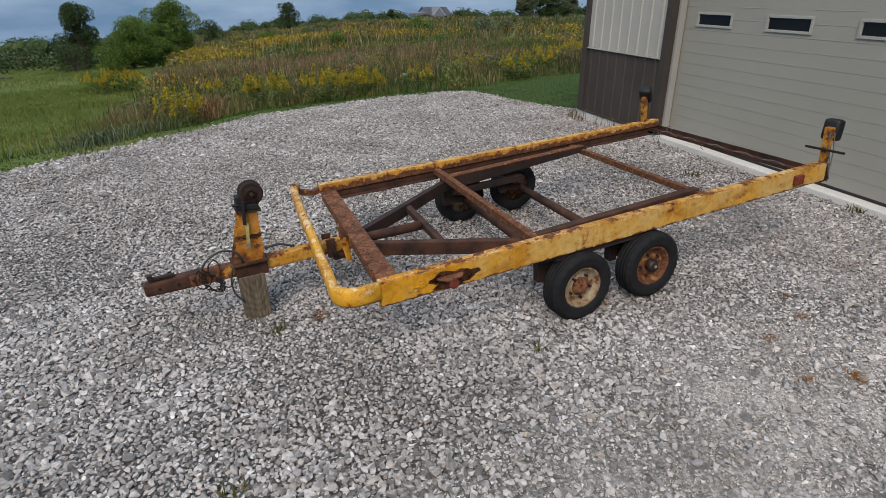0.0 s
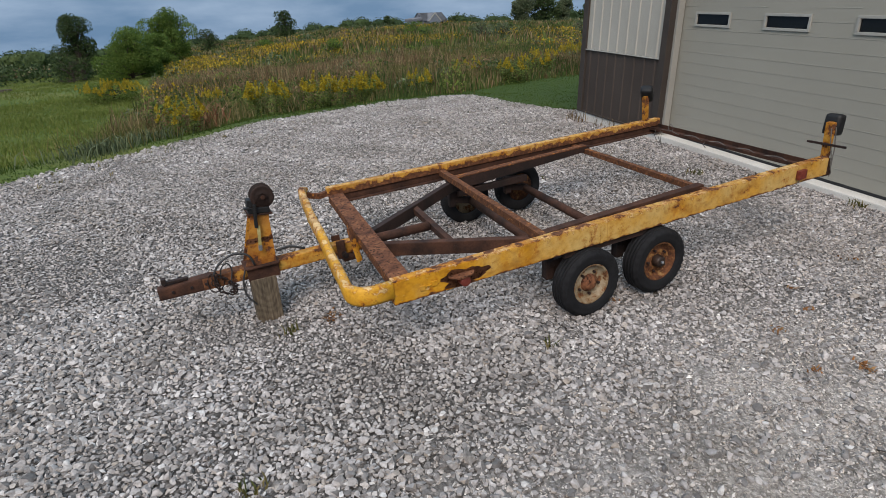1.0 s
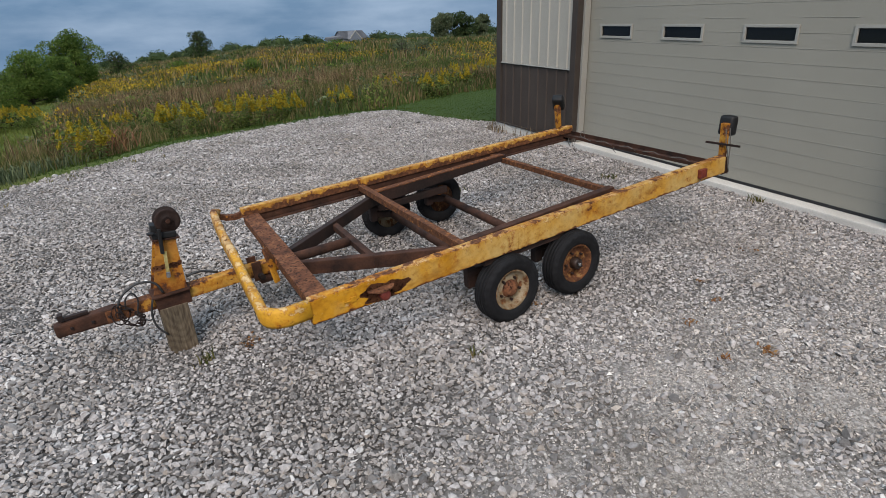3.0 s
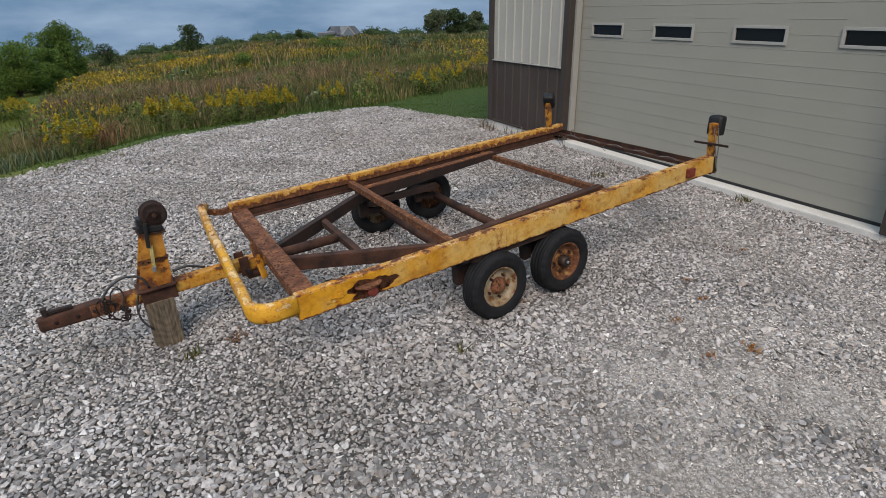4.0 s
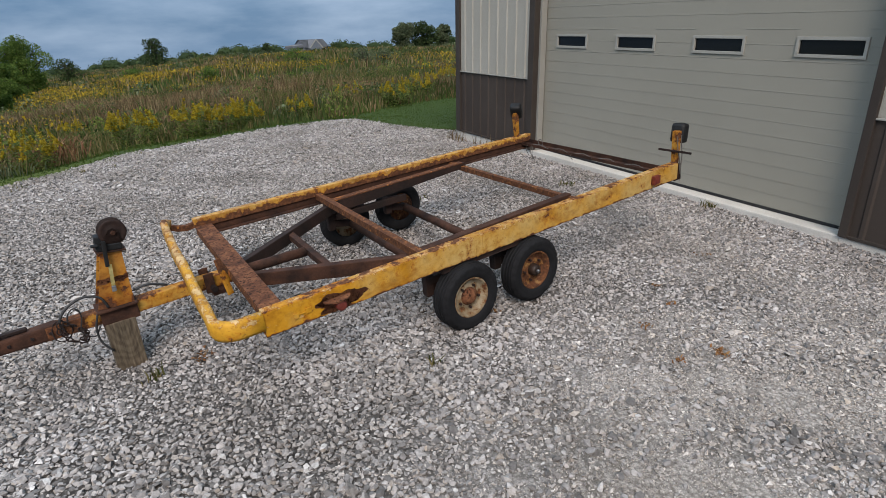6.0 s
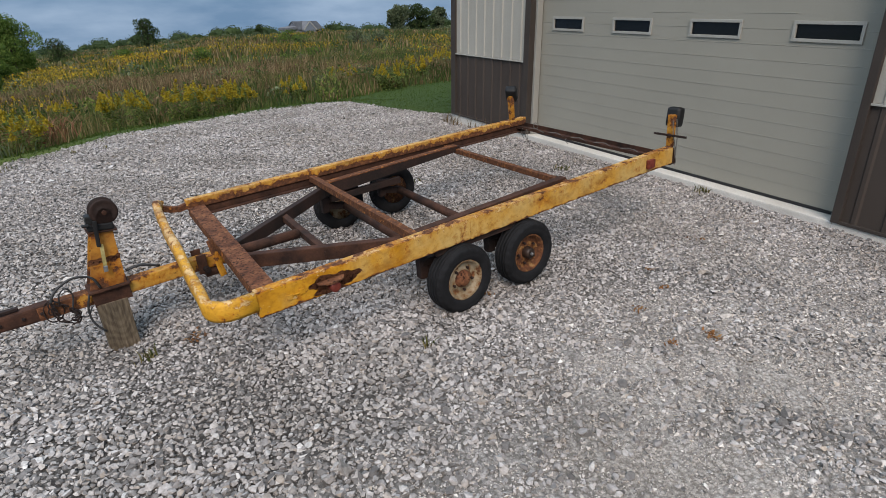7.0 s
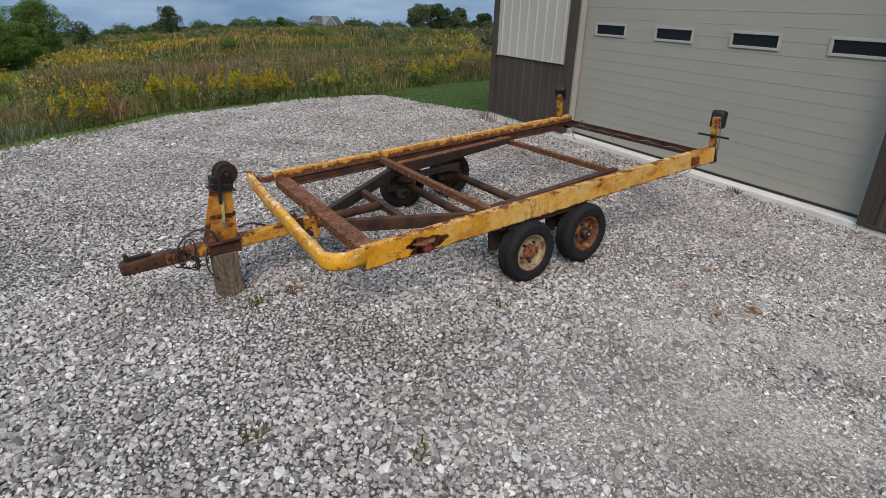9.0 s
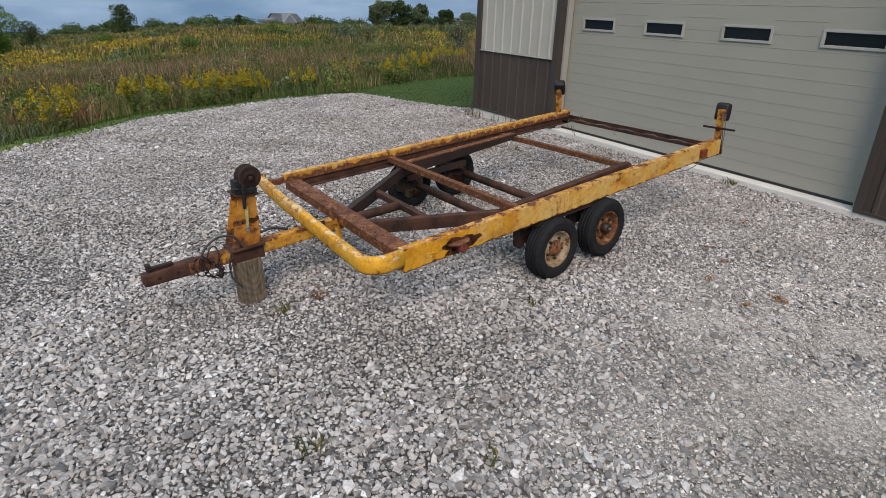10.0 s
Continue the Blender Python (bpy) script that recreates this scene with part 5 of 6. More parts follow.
def far_gold():
    """Goldenrod patches over the rise, too many to count."""
    rng = np.random.default_rng(71)
    V, F, n0 = [], [], 0
    x, y, az, r = scatter(rng, 260000, -6, 42, 17, 110, 1.25)
    ok = (0.8 * wave(x, y, 6.5, 3) + 0.9 * wave(x, y, 2.3, 1) + 0.4 * wave(x, y, 0.9, 2) + rng.normal(0, 0.16, len(x)) > 0.62 + 0.015 * np.maximum(r - 40, 0) + 0.02 * np.maximum(az - 12, 0)) & ~inside_building(x, y) & (r > meadow_start(az) + 8) & in_meadow(az, r)
    x, y, r = x[ok], y[ok], r[ok]
    z = ground_z(x, y) + rng.uniform(0.25, 0.80, len(x))
    s = (0.016 + 0.0005 * r) * rng.uniform(0.6, 1.4, len(x))
    c = rng.normal(0, 1, (len(x), 3, 3)) * np.array([0.9, 0.9, 1.0])
    V = (np.stack([x, y, z], 1)[:, None, :] + c * s[:, None, None]).reshape(-1, 3)
    F = np.arange(len(V)).reshape(-1, 3)
    ob = new("goldenrod_field", tri_mesh("goldenrod_field", V, F, M_gold_far))
    return tagged(ob, "patches of yellow goldenrod across the meadow", "wildflowers", kind="stuff")


far_gold()


def leaf_cloud(rng, blobs, n, size):
    """Leaves as small bent quads spread over the skins of blobs (x, y, z, radius, flatness)."""
    blobs = np.array(blobs, float)
    pick = rng.choice(len(blobs), n, p=blobs[:, 3] ** 2 / (blobs[:, 3] ** 2).sum())
    d = rng.normal(0, 1, (n, 3))
    d /= np.linalg.norm(d, axis=1, keepdims=True)
    rad = blobs[pick, 3] * rng.uniform(0.45, 1.12, n) ** 0.6
    P = blobs[pick, :3] + d * rad[:, None] * np.stack([np.ones(n), np.ones(n), blobs[pick, 4]], 1)
    a = rng.normal(0, 1, (n, 3))
    a /= np.linalg.norm(a, axis=1, keepdims=True)
    b = np.cross(a, rng.normal(0, 1, (n, 3)))
    b /= np.linalg.norm(b, axis=1, keepdims=True)
    s = (size * rng.uniform(0.6, 1.4, n))[:, None]
    V = np.stack([P - a * s, P - b * s * 0.5, P + a * s, P + b * s * 0.5], 1).reshape(-1, 3)
    k = np.arange(n)[:, None] * 4
    return V, np.concatenate([k + [0, 1, 2], k + [0, 2, 3]], 0)


def tree(az, r, height, width, label, seed, leaf=M_leaf, n=2600, low=0.12, name="tree", tall=1.0, category="tree"):
    rng = np.random.default_rng(seed)
    x, y = polar(az, r)
    ob = empty(name, Matrix.Translation((x, y, float(ground_z(x, y)) - 0.05)), label, category)
    bm = bmesh.new()
    tr = height * 0.028 + 0.02
    sweep(bm, [(0, 0, 0), (0.02 * height, 0.01 * height, height * 0.35), (0.0, 0.02 * height, height * 0.75)], circle(tr, 8), up=(1, 0, 0))
    blobs = []
    for i in range(30):
        f = rng.uniform(low, 0.90)
        a = rng.uniform(0, 2 * math.pi)
        out = width / 2 * rng.uniform(0.2, 0.82) * math.sqrt(max(0.15, 1 - ((f - 0.42) / 0.58) ** 2))
        bx, by, bz = out * math.cos(a), out * math.sin(a), height * f
        rad = width * rng.uniform(0.10, 0.19)
        blobs.append((bx, by, min(bz, height - rad * 0.9), rad, rng.uniform(0.7, 1.0) * tall))
        sweep(bm, [(0, 0, height * f * 0.55), (bx * 0.5, by * 0.5, height * f * 0.8), (bx, by, bz)], circle(tr * 0.35, 6), up=(0.3, 1, 0.1))
    blobs.append((0, 0, height - width * 0.17, width * 0.17, 1.0))
    part("trunk", bm, M_bark, ob, "grey-brown trunk with limbs")
    V, F = leaf_cloud(rng, blobs, int(n * 1.1), max(0.035, 0.00125 * r))
    c = new("crown", tri_mesh("crown", V, F, leaf))
    c.parent = ob
    return ob


tree(-8.7, 56, 5.0, 3.6, "slender dark green tree at the lawn's far side", 101, M_leaf_dark, 9000, 0.02, tall=1.3)
tree(-9.5, 54, 2.0, 3.6, "low dark green shrub under a tree", 107, M_leaf_dark, 1600, 0.0, name="shrub", category="shrub")
tree(-7.0, 27.3, 0.80, 2.5, "leafy green bush behind goldenrod on the lawn", 110, M_leaf, 2600, 0.0, name="shrub", category="shrub")
tree(-5.2, 46, 3.4, 4.6, "broad bright green bushy tree", 102, M_leaf, 22000, 0.04)
tree(-2.9, 49, 3.0, 2.9, "bright green bushy tree, low-branched", 103, M_leaf, 11000, 0.04)
tree(-1.6, 78, 6.3, 6.6, "tall rounded green tree with a dense crown", 104, M_leaf, 18000, 0.04, tall=1.2)
tree(1.2, 110, 4.0, 4.4, "dark rounded tree on the far rise", 105, M_leaf_dark, 1500, 0.05)
tree(7.8, 120, 5.2, 5.2, "lone dark tree on the skyline", 106, M_leaf_dark, 2600, 0.2)
tree(17.0, 150, 3.2, 3.0, "dark tree on the skyline", 108, M_leaf_dark, 900, 0.1)
tree(23.0, 150, 2.4, 5.0, "low dark rounded tree beside the far house", 109, M_leaf_dark, 1200, 0.0)
for i, (a, h, w) in enumerate([(29.3, 6.4, 7.0), (31.2, 6.8, 8.0), (33.0, 6.2, 6.0), (35.3, 5.0, 6.5), (37.3, 4.2, 6.0)]):
    tree(a, 150 + 4 * i, h, w, "large dark green tree in a far grove", 120 + i, M_leaf_dark if i % 2 else M_leaf_grey, 8000, 0.04)
for i, (a, r, h, w) in enumerate([(25.6, 50, 1.6, 2.6), (27.6, 46, 1.4, 2.4), (12.0, 42, 1.2, 1.8), (19.5, 60, 1.7, 4.2), (21.5, 34, 0.9, 1.8), (6.0, 60, 1.5, 2.2), (35.2, 25.0, 1.9, 1.7)]):
    tree(a, r, h, w, "grey-green shrub standing in the meadow", 140 + i, M_leaf_grey if i in (0, 1, 6) else M_leaf, 1500 if i < 6 else 3000, 0.0, name="shrub", category="shrub")


def far_woods():
    """The dark line of woods along the skyline."""
    rng = np.random.default_rng(77)
    blobs = []
    for az in np.arange(-40, 52, 0.25):
        r = 260 + 40 * math.sin(az * 0.7) + rng.uniform(-15, 15)
        x, y = polar(az, r)
        h = 3.2 + 1.3 * math.sin(az * 1.9) + 0.9 * math.sin(az * 4.3 + 1) + rng.uniform(0, 1.2) + (1.6 if az < -4 else 0)
        blobs.append((x, y, float(ground_z(x, y)) + h * 0.3, max(1.3, h * 0.7), 0.75))
    V, F = leaf_cloud(rng, blobs, 66000, 0.30)
    # the dense inside of each crown
    bm = bmesh.new()
    bmesh.ops.create_icosphere(bm, subdivisions=2, radius=1.0)
    core = np.array([v.co[:] for v in bm.verts])
    core_faces = np.array([[v.index for v in f.verts] for f in bm.faces])
    bm.free()
    for x, y, z, rad, flat in blobs:
        F = np.concatenate([F, core_faces + len(V)])
        V = np.concatenate([V, core * rng.uniform(0.58, 0.86, (len(core), 1)) * rad * np.array([1, 1, flat]) + np.array([x, y, z])])
    ob = new("far_woods", tri_mesh("far_woods", V, F, M_leaf_dark))
    return tagged(ob, "dark line of distant woods on the skyline", "woods", kind="stuff")


far_woods()


def rise_scrub():
    """Low bushes and leafy clumps all over the rise."""
    for mat, seed, low, high in ((M_leaf_grey, 81, 0.35, 0.95), (M_weed, 82, 0.3, 0.8), (M_leaf_dark, 83, 0.3, 0.9)):
        rng = np.random.default_rng(seed)
        x, y, az, r = scatter(rng, 420, -4, 42, 34, 170, 1.0)
        h = rng.uniform(low, high, len(x)) * (0.7 + r / 220)
        ok = (wave(x, y, 11.0, seed) > -0.3) & in_meadow(az, r) & ~inside_building(x, y)
        blobs = np.stack([x, y, ground_z(x, y) + h * 0.45, h * 0.75, np.full(len(x), 0.75)], 1)[ok]
        V, F = leaf_cloud(rng, blobs, 15000, 0.12)
        ob = new("scrub", tri_mesh("scrub", V, F, mat))
        tagged(ob, "low bushes and leafy scrub over the meadow rise", "scrub", kind="stuff")


rise_scrub()


def meadow_clumps():
    """Leafy and seedy clumps that break up the tall grass."""
    for mat, seed, n, high in ((M_weed, 91, 240, 0.60), (M_leaf_grey, 92, 90, 0.6), (M_gold_leaf, 93, 170, 0.55), (M_dry, 94, 120, 0.6)):
        rng = np.random.default_rng(seed)
        x, y, az, r = scatter(rng, n, -6, 42, 12.5, 36, 0.8)
        ok = (r > meadow_start(az) + 0.5) & in_meadow(az, r) & ~inside_building(x, y)
        h = high * rng.uniform(0.55, 1.1, n)
        blobs = np.stack([x, y, ground_z(x, y) + h * 0.5, h * 0.62, rng.uniform(0.8, 1.2, n)], 1)[ok]
        V, F = leaf_cloud(rng, blobs, 95 * len(blobs), 0.045)
        ob = new("weed_clumps", tri_mesh("weed_clumps", V, F, mat))
        tagged(ob, "leafy and seedy weed clumps among the meadow grass", "weeds", kind="stuff")


meadow_clumps()


def left_brush():
    """Dark and rusty brush along the lawn's lower side."""
    rng = np.random.default_rng(78)
    for name, mat, cut, seed in (("brush", M_leaf_dark, 0, 1), ("brush", M_leaf_grey, 1, 2), ("brush", M_dry, 2, 3)):
        blobs = []
        for az in np.arange(-34, -7.5, 0.45):
            x, y = polar(az + rng.uniform(-0.2, 0.2), 62 + rng.uniform(-4, 8) + 6 * cut)
            h = rng.uniform(0.9, 2.0) * (0.7 if cut == 2 else 1.0)
            blobs.append((x, y, float(ground_z(x, y)) + h * 0.4, h * 0.75, 0.8))
        V, F = leaf_cloud(np.random.default_rng(seed), blobs, 6000, 0.16)
        ob = new(name, tri_mesh(name, V, F, mat))
        tagged(ob, "band of brush and scrub below the lawn", "brush", kind="stuff")


left_brush()


def far_house(az, r, w, d, h, turn, label):
    x, y = polar(az, r)
    ob = empty("house", Matrix.Translation((x, y, float(ground_z(x, y)) - 0.3)) @ pose(0, 0, 0, 0, 0, turn), label, "house")
    part("wall", boxes(((-w / 2, -d / 2, 0), (w / 2, d / 2, h))), M_house, ob, "pale grey house wall")
    bm = bmesh.new()
    for s in (0, 1):
        pts = [(-w / 2 - 0.3, -d / 2 - 0.4, h - 0.15), (w / 2 + 0.3, -d / 2 - 0.4, h - 0.15), (w / 2 + 0.3, 0, h + d * 0.36), (-w / 2 - 0.3, 0, h + d * 0.36)]
        if s:
            pts = [(a, -b, c) for a, b, c in pts][::-1]
        bm.faces.new([bm.verts.new(p) for p in pts])
    bmesh.ops.solidify(bm, geom=list(bm.faces), thickness=0.2)
    part("roof", bm, M_house_roof, ob, "grey shingled roof")
    for s in (-1, 1):
        bm = bmesh.new()
        q = [bm.verts.new((s * (w / 2), a, b)) for a, b in ((-d / 2, h), (d / 2, h), (0, h + d * 0.34))]
        q2 = [bm.verts.new((s * (w / 2 - 0.2), a, b)) for a, b in ((-d / 2, h), (d / 2, h), (0, h + d * 0.34))]
        bm.faces.new(q)
        bm.faces.new(q2[::-1])
        for i in range(3):
            j = (i + 1) % 3
            bm.faces.new((q[i], q2[i], q2[j], q[j]))
        bmesh.ops.recalc_face_normals(bm, faces=bm.faces)
        part("gable", bm, M_house, ob)
    # cross gable towards the viewer, with pale verge boards
    g = w * 0.24
    for nm, mat, y0, y1, grow in (("front_gable", M_house, -d / 2 - 1.2, 0.0, 0.0), ("gable_roof", M_house_roof, -d / 2 - 1.1, 0.2, 0.25)):
        bm = bmesh.new()
        rim = [(-g - grow, h - grow * 0.7), (0, h + g * 0.95 + grow), (g + grow, h - grow * 0.7)]
        rim = [(-g, 0), (-g, h), (0, h + g * 0.9), (g, h), (g, 0)] if not grow else rim + [(g + grow, h - 0.45), (0, h + g * 0.95), (-g - grow, h - 0.45)]
        ends = [[bm.verts.new((a - w * 0.1, y, b)) for a, b in rim] for y in (y0, y1)]
        bm.faces.new(ends[0])
        bm.faces.new(ends[1][::-1])
        for i in range(len(rim)):
            j = (i + 1) % len(rim)
            bm.faces.new((ends[0][i], ends[1][i], ends[1][j], ends[0][j]))
        bmesh.ops.recalc_face_normals(bm, faces=bm.faces)
        part(nm, bm, mat, ob)
    for s in (-1, 1):
        part("verge_board", beam((s * (g + 0.25) - w * 0.1, -d / 2 - 1.25, h - 0.2), (-w * 0.1, -d / 2 - 1.25, h + g * 0.95 + 0.2), 0.1, 0.32), M_frame_light, ob, "white verge board")
    part("wing", boxes(((-w / 2 - 3.2, -d / 2 + 0.4, 0), (-w / 2 + 0.05, d / 2 - 0.4, h * 0.8))), M_house, ob, "low grey side wing")
    part("wing_roof", beam((-w / 2 - 3.4, 0, h * 0.8 + 0.5), (-w / 2 + 0.1, 0, h * 0.8 + 0.9), d * 0.8, 0.9, 0.2), M_house_roof, ob)
    for a in (-w * 0.28, 0.0, w * 0.28):
        part("window", boxes(((a - 0.5, -d / 2 - 0.05, h * 0.45), (a + 0.5, -d / 2 + 0.02, h * 0.8))), M_glass, ob)
    return ob


far_house(20.9, 190, 8.2, 6.0, 2.3, 12, "pale grey house with a shingled roof on the skyline")
far_house(36.8, 185, 6.0, 5.0, 1.8, -20, "small pale house among far trees")
for a, r in ((17.4, 170), (27.0, 165)):
    x, y = polar(a, r)
    p = part("utility_pole", pipe([(0, 0, -0.3), (0, 0, 5.0)], 0.09, 6), M_bark)
    p.matrix_world = Matrix.Translation((x, y, float(ground_z(x, y))))
    tagged(p, "thin wooden utility pole on the skyline", "utility pole")
x, y = polar(-15.6, 41)
p = part("timber_stack", boxes(((-1.2, -0.5, 0), (1.2, -0.05, 0.12)), ((-1.0, 0.0, 0), (1.3, 0.4, 0.18)), bevel=0.02), M_bark)
p.matrix_world = Matrix.Translation((x, y, float(ground_z(x, y)))) @ pose(0, 0, 0, 0, 0, 10)
tagged(p, "low dark stack of timber lying on the lawn", "timber stack")

# ---- gravel ----
def rock_shapes(count=22):
    """Crushed stones with worn corners and a few flat facets: near ones of twenty faces, far ones of twelve."""
    g = (1 + 5 ** 0.5) / 2
    ico = np.array([(-1, g, 0), (1, g, 0), (-1, -g, 0), (1, -g, 0), (0, -1, g), (0, 1, g), (0, -1, -g), (0, 1, -g), (g, 0, -1), (g, 0, 1), (-g, 0, -1), (-g, 0, 1)], float)
    ico /= np.linalg.norm(ico[0])
    F = np.array([(0, 11, 5), (0, 5, 1), (0, 1, 7), (0, 7, 10), (0, 10, 11), (1, 5, 9), (5, 11, 4), (11, 10, 2), (10, 7, 6), (7, 1, 8), (3, 9, 4), (3, 4, 2), (3, 2, 6), (3, 6, 8), (3, 8, 9), (4, 9, 5), (2, 4, 11), (6, 2, 10), (8, 6, 7), (9, 8, 1)])
    cube = np.array([(x, y, z) for x in (-1, 1) for y in (-1, 1) for z in (-1, 1)], float) * 0.68
    G = np.array([(0, 1, 3), (0, 3, 2), (4, 6, 7), (4, 7, 5), (0, 4, 5), (0, 5, 1), (2, 3, 7), (2, 7, 6), (0, 2, 6), (0, 6, 4), (1, 5, 7), (1, 7, 3)])
    octa = np.array([(1, 0, 0), (-1, 0, 0), (0, 1, 0), (0, -1, 0), (0, 0, 1), (0, 0, -1)], float) * 1.05
    E8 = np.array([(0, 2, 4), (2, 1, 4), (1, 3, 4), (3, 0, 4), (2, 0, 5), (1, 2, 5), (3, 1, 5), (0, 3, 5)])
    rng = np.random.default_rng(5)
    sets = []
    for base in (ico, cube, octa):
        out = []
        for _ in range(count):
            v = base * rng.uniform(0.82, 1.18, (len(base), 1)) + rng.normal(0, 0.09, base.shape)
            for _k in range(4):
                n = rng.normal(0, 1, 3)
                n /= np.linalg.norm(n)
                v -= np.outer(np.maximum(v @ n - rng.uniform(0.45, 0.7), 0), n)
            v[:, 2] = np.minimum(v[:, 2], rng.uniform(0.55, 0.8) + 0.25 * rng.normal() * v[:, 0] + 0.25 * rng.normal() * v[:, 1])
            out.append(v * np.array([1.18, rng.uniform(0.70, 1.0), rng.uniform(0.6, 0.95)]))
        sets.append(np.array(out))
    return sets[0], F, sets[1], G, sets[2], E8


ROCKS, ROCK_FACES, SMALL, SMALL_FACES, CHIPS, CHIP_FACES = rock_shapes()


def turns(rng, n):
    """Random turns: any heading, moderate tilt."""
    a, b, c = rng.uniform(0, 2 * np.pi, n), rng.normal(0, 0.36, n), rng.normal(0, 0.36, n)
    ca, sa, cb, sb, cc, sc = np.cos(a), np.sin(a), np.cos(b), np.sin(b), np.cos(c), np.sin(c)
    z, o = np.zeros(n), np.ones(n)
    A = np.stack([np.stack([ca, -sa, z], 1), np.stack([sa, ca, z], 1), np.stack([z, z, o], 1)], 1)
    Bm = np.stack([np.stack([o, z, z], 1), np.stack([z, cb, -sb], 1), np.stack([z, sb, cb], 1)], 1)
    C = np.stack([np.stack([cc, z, sc], 1), np.stack([z, o, z], 1), np.stack([-sc, z, cc], 1)], 1)
    return A @ Bm @ C


def stones(name, gap, x0, x1, y0, y1, size, seed, label, shapes=SMALL, faces=SMALL_FACES, worn=0, sink=0.0, spread=0.24):
    """Stones lying side by side, gap metres apart on the average; worn: fines, only where the drive is worn down."""
    rng = np.random.default_rng(seed)
    gx, gy = np.meshgrid(np.arange(x0, x1, gap), np.arange(y0, y1, gap * 0.87))
    gx[1::2] += gap / 2
    n = gx.size
    x = gx.ravel() + rng.uniform(-0.36, 0.36, n) * gap
    y = gy.ravel() + rng.uniform(-0.36, 0.36, n) * gap
    bare = fine_patch(x, y)
    ok = (edge_distance(x, y) < -0.02 + 0.10 * rng.uniform(-1, 1, n)) & ~inside_building(x, y, 0.0)
    # thin out where the drive is worn down
    ok &= rng.uniform(0, 1, n) > (1 - bare if worn else 0.80 * bare)
    if name == "outer_gravel":
        ok &= rng.uniform(0, 1, n) < np.clip((x + 7.5) / 2.5, 0, 1) * np.clip((y + 5.6) / 2.0, 0, 1)
    x, y, bare = x[ok], y[ok], bare[ok]
    n = len(x)
    s = size * np.exp(rng.normal(0, 0.45 if worn else spread, n)) * (1 - 0.25 * bare) * (1 + 0.16 * wave(x, y, 0.45, 4))
    z = pad_z(x, y) + s * rng.uniform(-0.25, 0.65, n) - s * sink
    k = rng.integers(0, len(shapes), n)
    V = np.einsum("nij,nkj->nki", turns(rng, n), shapes[k]) * s[:, None, None] + np.stack([x, y, z], 1)[:, None, :]
    F = (np.arange(n)[:, None, None] * shapes.shape[1] + faces[None]).reshape(-1, 3)
    ob = new(name, tri_mesh(name, V.reshape(-1, 3), F, M_fines if worn else M_stone))
    ob.data.shade_smooth()
    ob.data.set_sharp_from_angle(angle=radians(38))
    ob.parent = pavement
    return tagged(ob, label, kind="stuff")


NEAR = (-2.2, 0.6, -1.55, -0.55)

stones("near_gravel", 0.0258, -3.4, 4.2, -1.9, 1.6, 0.0149, 31, "loose crushed limestone", ROCKS, ROCK_FACES)
stones("under_gravel", 0.0270, -3.4, 4.2, -1.9, 1.6, 0.0115, 37, "crushed limestone packed under the loose stones", CHIPS, CHIP_FACES, sink=0.45)
stones("outer_gravel", 0.056, -7.5, -3.4, -4.5, 1.6, 0.0230, 38, "loose crushed limestone", CHIPS, CHIP_FACES)
stones("near_gravel", 0.0258, -1.4, 2.6, -2.4, -1.9, 0.0149, 40, "loose crushed limestone", ROCKS, ROCK_FACES)
stones("under_gravel", 0.0270, -1.4, 2.6, -2.4, -1.9, 0.0115, 41, "crushed limestone packed under the loose stones", CHIPS, CHIP_FACES, sink=0.45)
for k, (x0, x1, y0, y1) in enumerate(((-3.4, 4.2, -5.6, -2.4), (-3.4, -1.4, -2.4, -1.9), (2.6, 4.2, -2.4, -1.9))):
    stones("outer_gravel", 0.056, x0, x1, y0, y1, 0.0250, 42 + k, "loose crushed limestone", CHIPS, CHIP_FACES)
stones("middle_gravel", 0.0270, -6.0, 4.4, 1.6, 5.6, 0.0172, 32, "loose crushed limestone", CHIPS, CHIP_FACES)
stones("far_gravel", 0.0320, -7.0, 4.6, 5.6, 10.1, 0.0212, 33, "loose crushed limestone", CHIPS, CHIP_FACES)
stones("gravel_fines", 0.0115, -1.8, 4.2, -2.4, 2.6, 0.0072, 36, "fine chips where the drive is worn down", CHIPS, CHIP_FACES, worn=1)


def single_stones():
    """The largest loose stones close by, one by one."""
    rng = np.random.default_rng(35)
    meshes = [tri_mesh("stone", v, ROCK_FACES, M_stone_one) for v in ROCKS]
    for me in meshes:
        me.shade_smooth()
        me.set_sharp_from_angle(angle=radians(38))
    for i in range(290):
        x, y = rng.uniform(NEAR[0], NEAR[1]), rng.uniform(NEAR[2], NEAR[3])
        s = 0.0195 * math.exp(rng.normal(0, 0.15))
        ob = new("stone", meshes[i % len(meshes)])
        ob.parent = pavement
        ob.matrix_world = pose(x, y, float(pad_z(x, y)) + s * 0.42, rng.normal(0, 18), rng.normal(0, 18), rng.uniform(0, 360)) @ Matrix.Scale(s, 4)


single_stones()


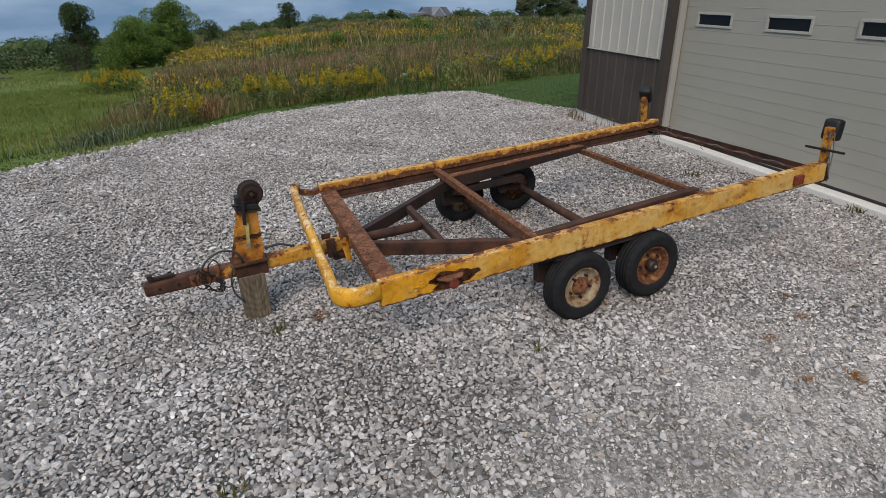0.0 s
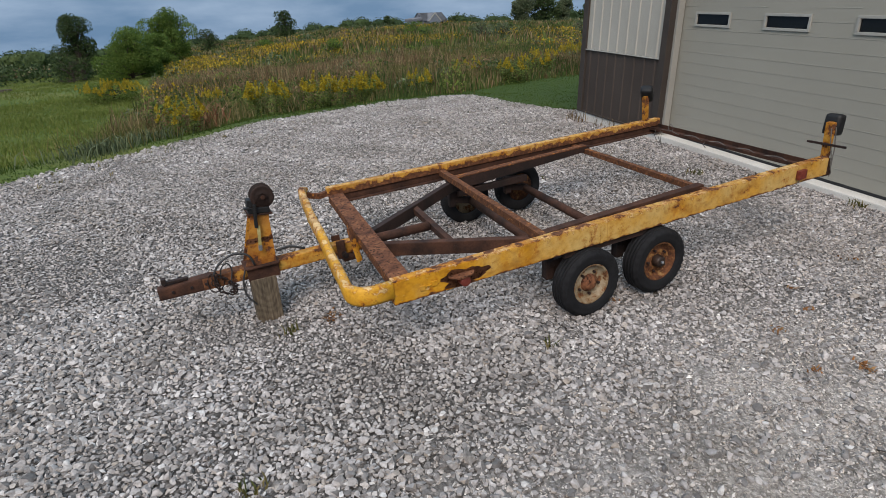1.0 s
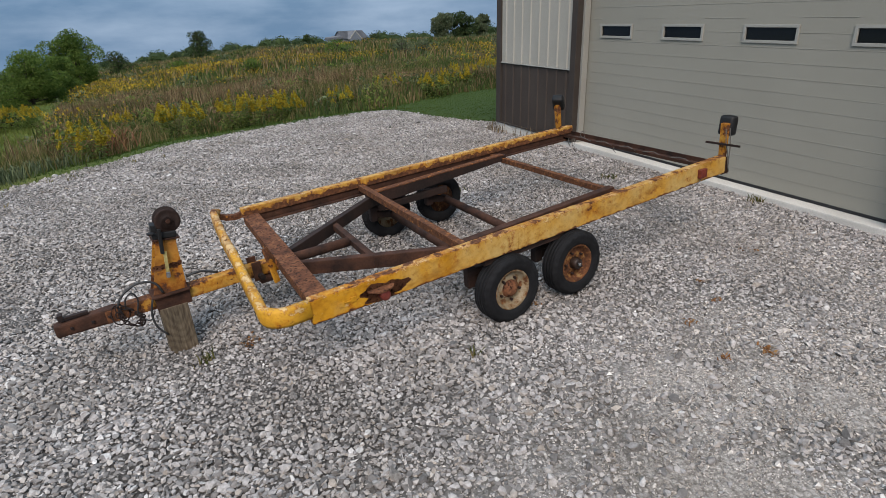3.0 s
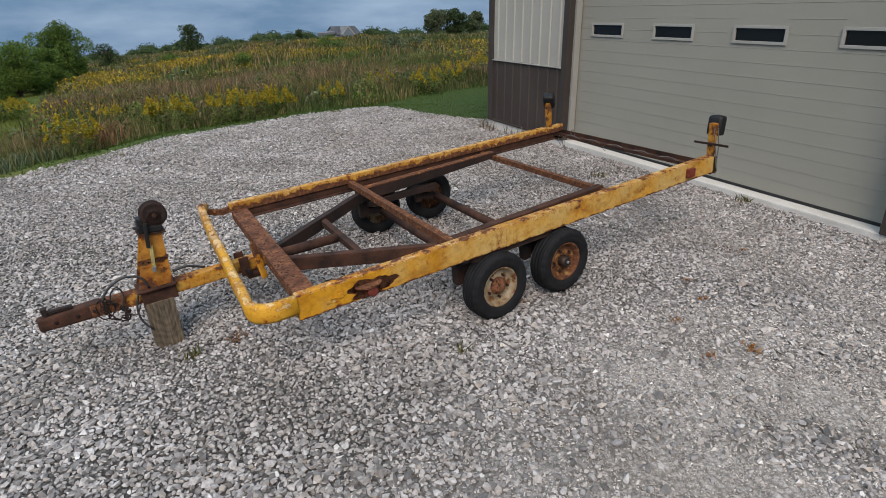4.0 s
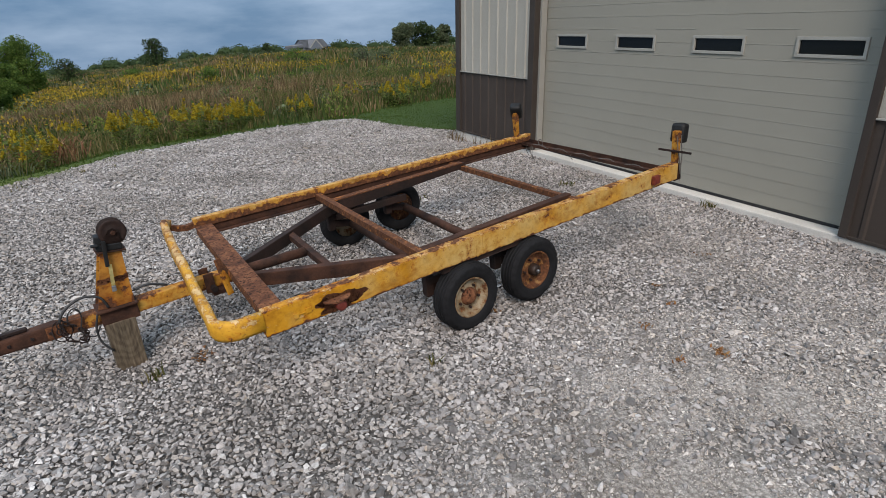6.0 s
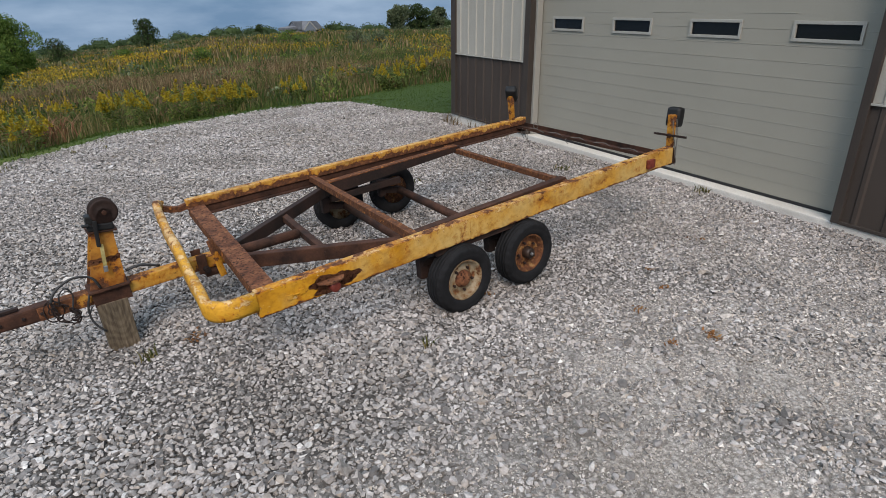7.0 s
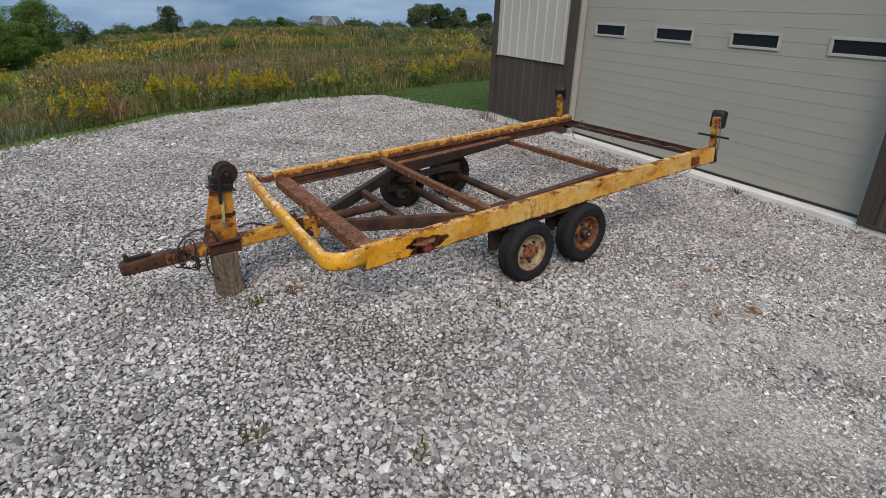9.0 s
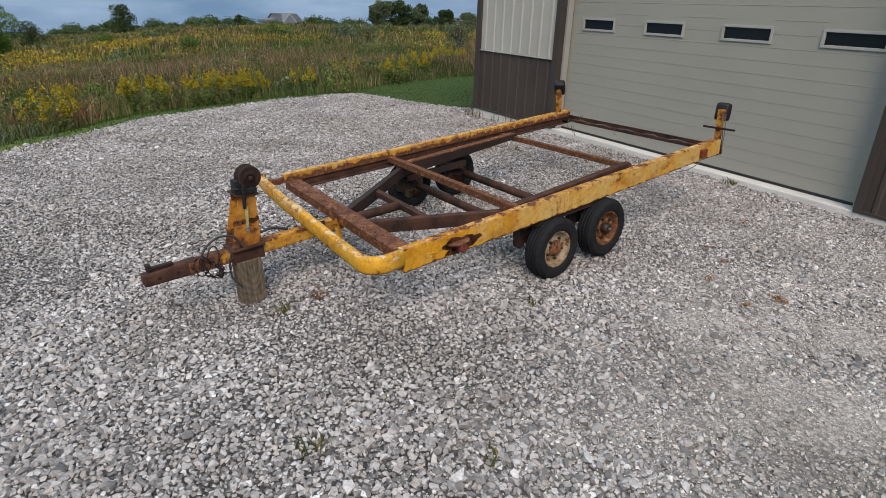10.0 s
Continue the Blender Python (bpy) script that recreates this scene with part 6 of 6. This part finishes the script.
def litter(spots, seed, size, width, lean, mat, name, label, category):
    """Curled dead leaves, or weed blades, in small clumps (x, y, how many, spread) on the stones."""
    rng = np.random.default_rng(seed)
    V, F, base = [], [], 0
    for x, y, n, spread in spots:
        px, py = x + rng.normal(0, spread, n), y + rng.normal(0, spread, n)
        v, f = blades(rng, px, py, pad_z(px, py) + (0.014 if lean > 1 else -0.01), size, width, lean)
        V.append(v)
        F.append(f + base)
        base += len(v)
    ob = new(name, tri_mesh(name, np.concatenate(V), np.concatenate(F), mat))
    return tagged(ob, label, category, kind="stuff")


M_dead = island_material("dead_leaves", [(0, (0.10, 0.045, 0.018)), (0.6, (0.19, 0.085, 0.03)), (1, (0.25, 0.15, 0.07))])
litter([(0.86, -1.06, 26, 0.022), (0.62, -0.98, 14, 0.02), (0.78, -0.62, 16, 0.02), (-1.46, 0.60, 26, 0.03), (1.15, -0.55, 8, 0.02), (2.1, -0.1, 10, 0.03), (0.18, 0.05, 10, 0.02), (1.3, -0.3, 9, 0.02)],
       200, 0.022, 0.013, 1.6, M_dead, "dead_leaves", "small scatters of rust-brown dead leaves on the gravel", "leaves")


def weed_spots():
    rng = np.random.default_rng(260)
    spots = [(3.42, 0.72, 40, 0.04), (-2.05, -0.62, 26, 0.035), (-1.5, -1.1, 14, 0.02), (-1.72, 0.55, 20, 0.03), (-0.45, -0.25, 12, 0.02), (2.9, 2.2, 30, 0.05), (2.3, 1.6, 24, 0.05), (1.9, 1.2, 16, 0.03), (1.2, 2.6, 14, 0.03), (2.4, 3.1, 18, 0.04)]
    for i in range(40):
        a, k = rng.uniform(0.05, 0.95), rng.integers(2, 11)
        p = EDGE[k] * (1 - a) + EDGE[k + 1] * a + rng.normal(0, 0.26, 2) + np.array([0.1, -0.25])
        spots.append((p[0], p[1], int(rng.integers(4, 10)), 0.03))
    return spots


litter(weed_spots(), 230, 0.08, 0.012, 0.6, M_tall, "gravel_weeds", "sparse weed tufts growing through the gravel", "weeds")


def wall_weeds():
    """Dry stalks and scraps along the footing."""
    spots = []
    for ly, n in ((0.35, 9), (0.62, 14), (0.95, 12), (1.35, 8), (1.75, 16), (2.0, 20), (2.15, 14)):
        c = B @ Vector((FX - 0.12, ly, 0))
        spots.append((c.x, c.y, n, 0.06))
    litter(spots, 261, 0.19, 0.010, 0.35, M_dry, "dry_weeds", "dry brown weed stalks along the concrete footing", "weeds")


wall_weeds()
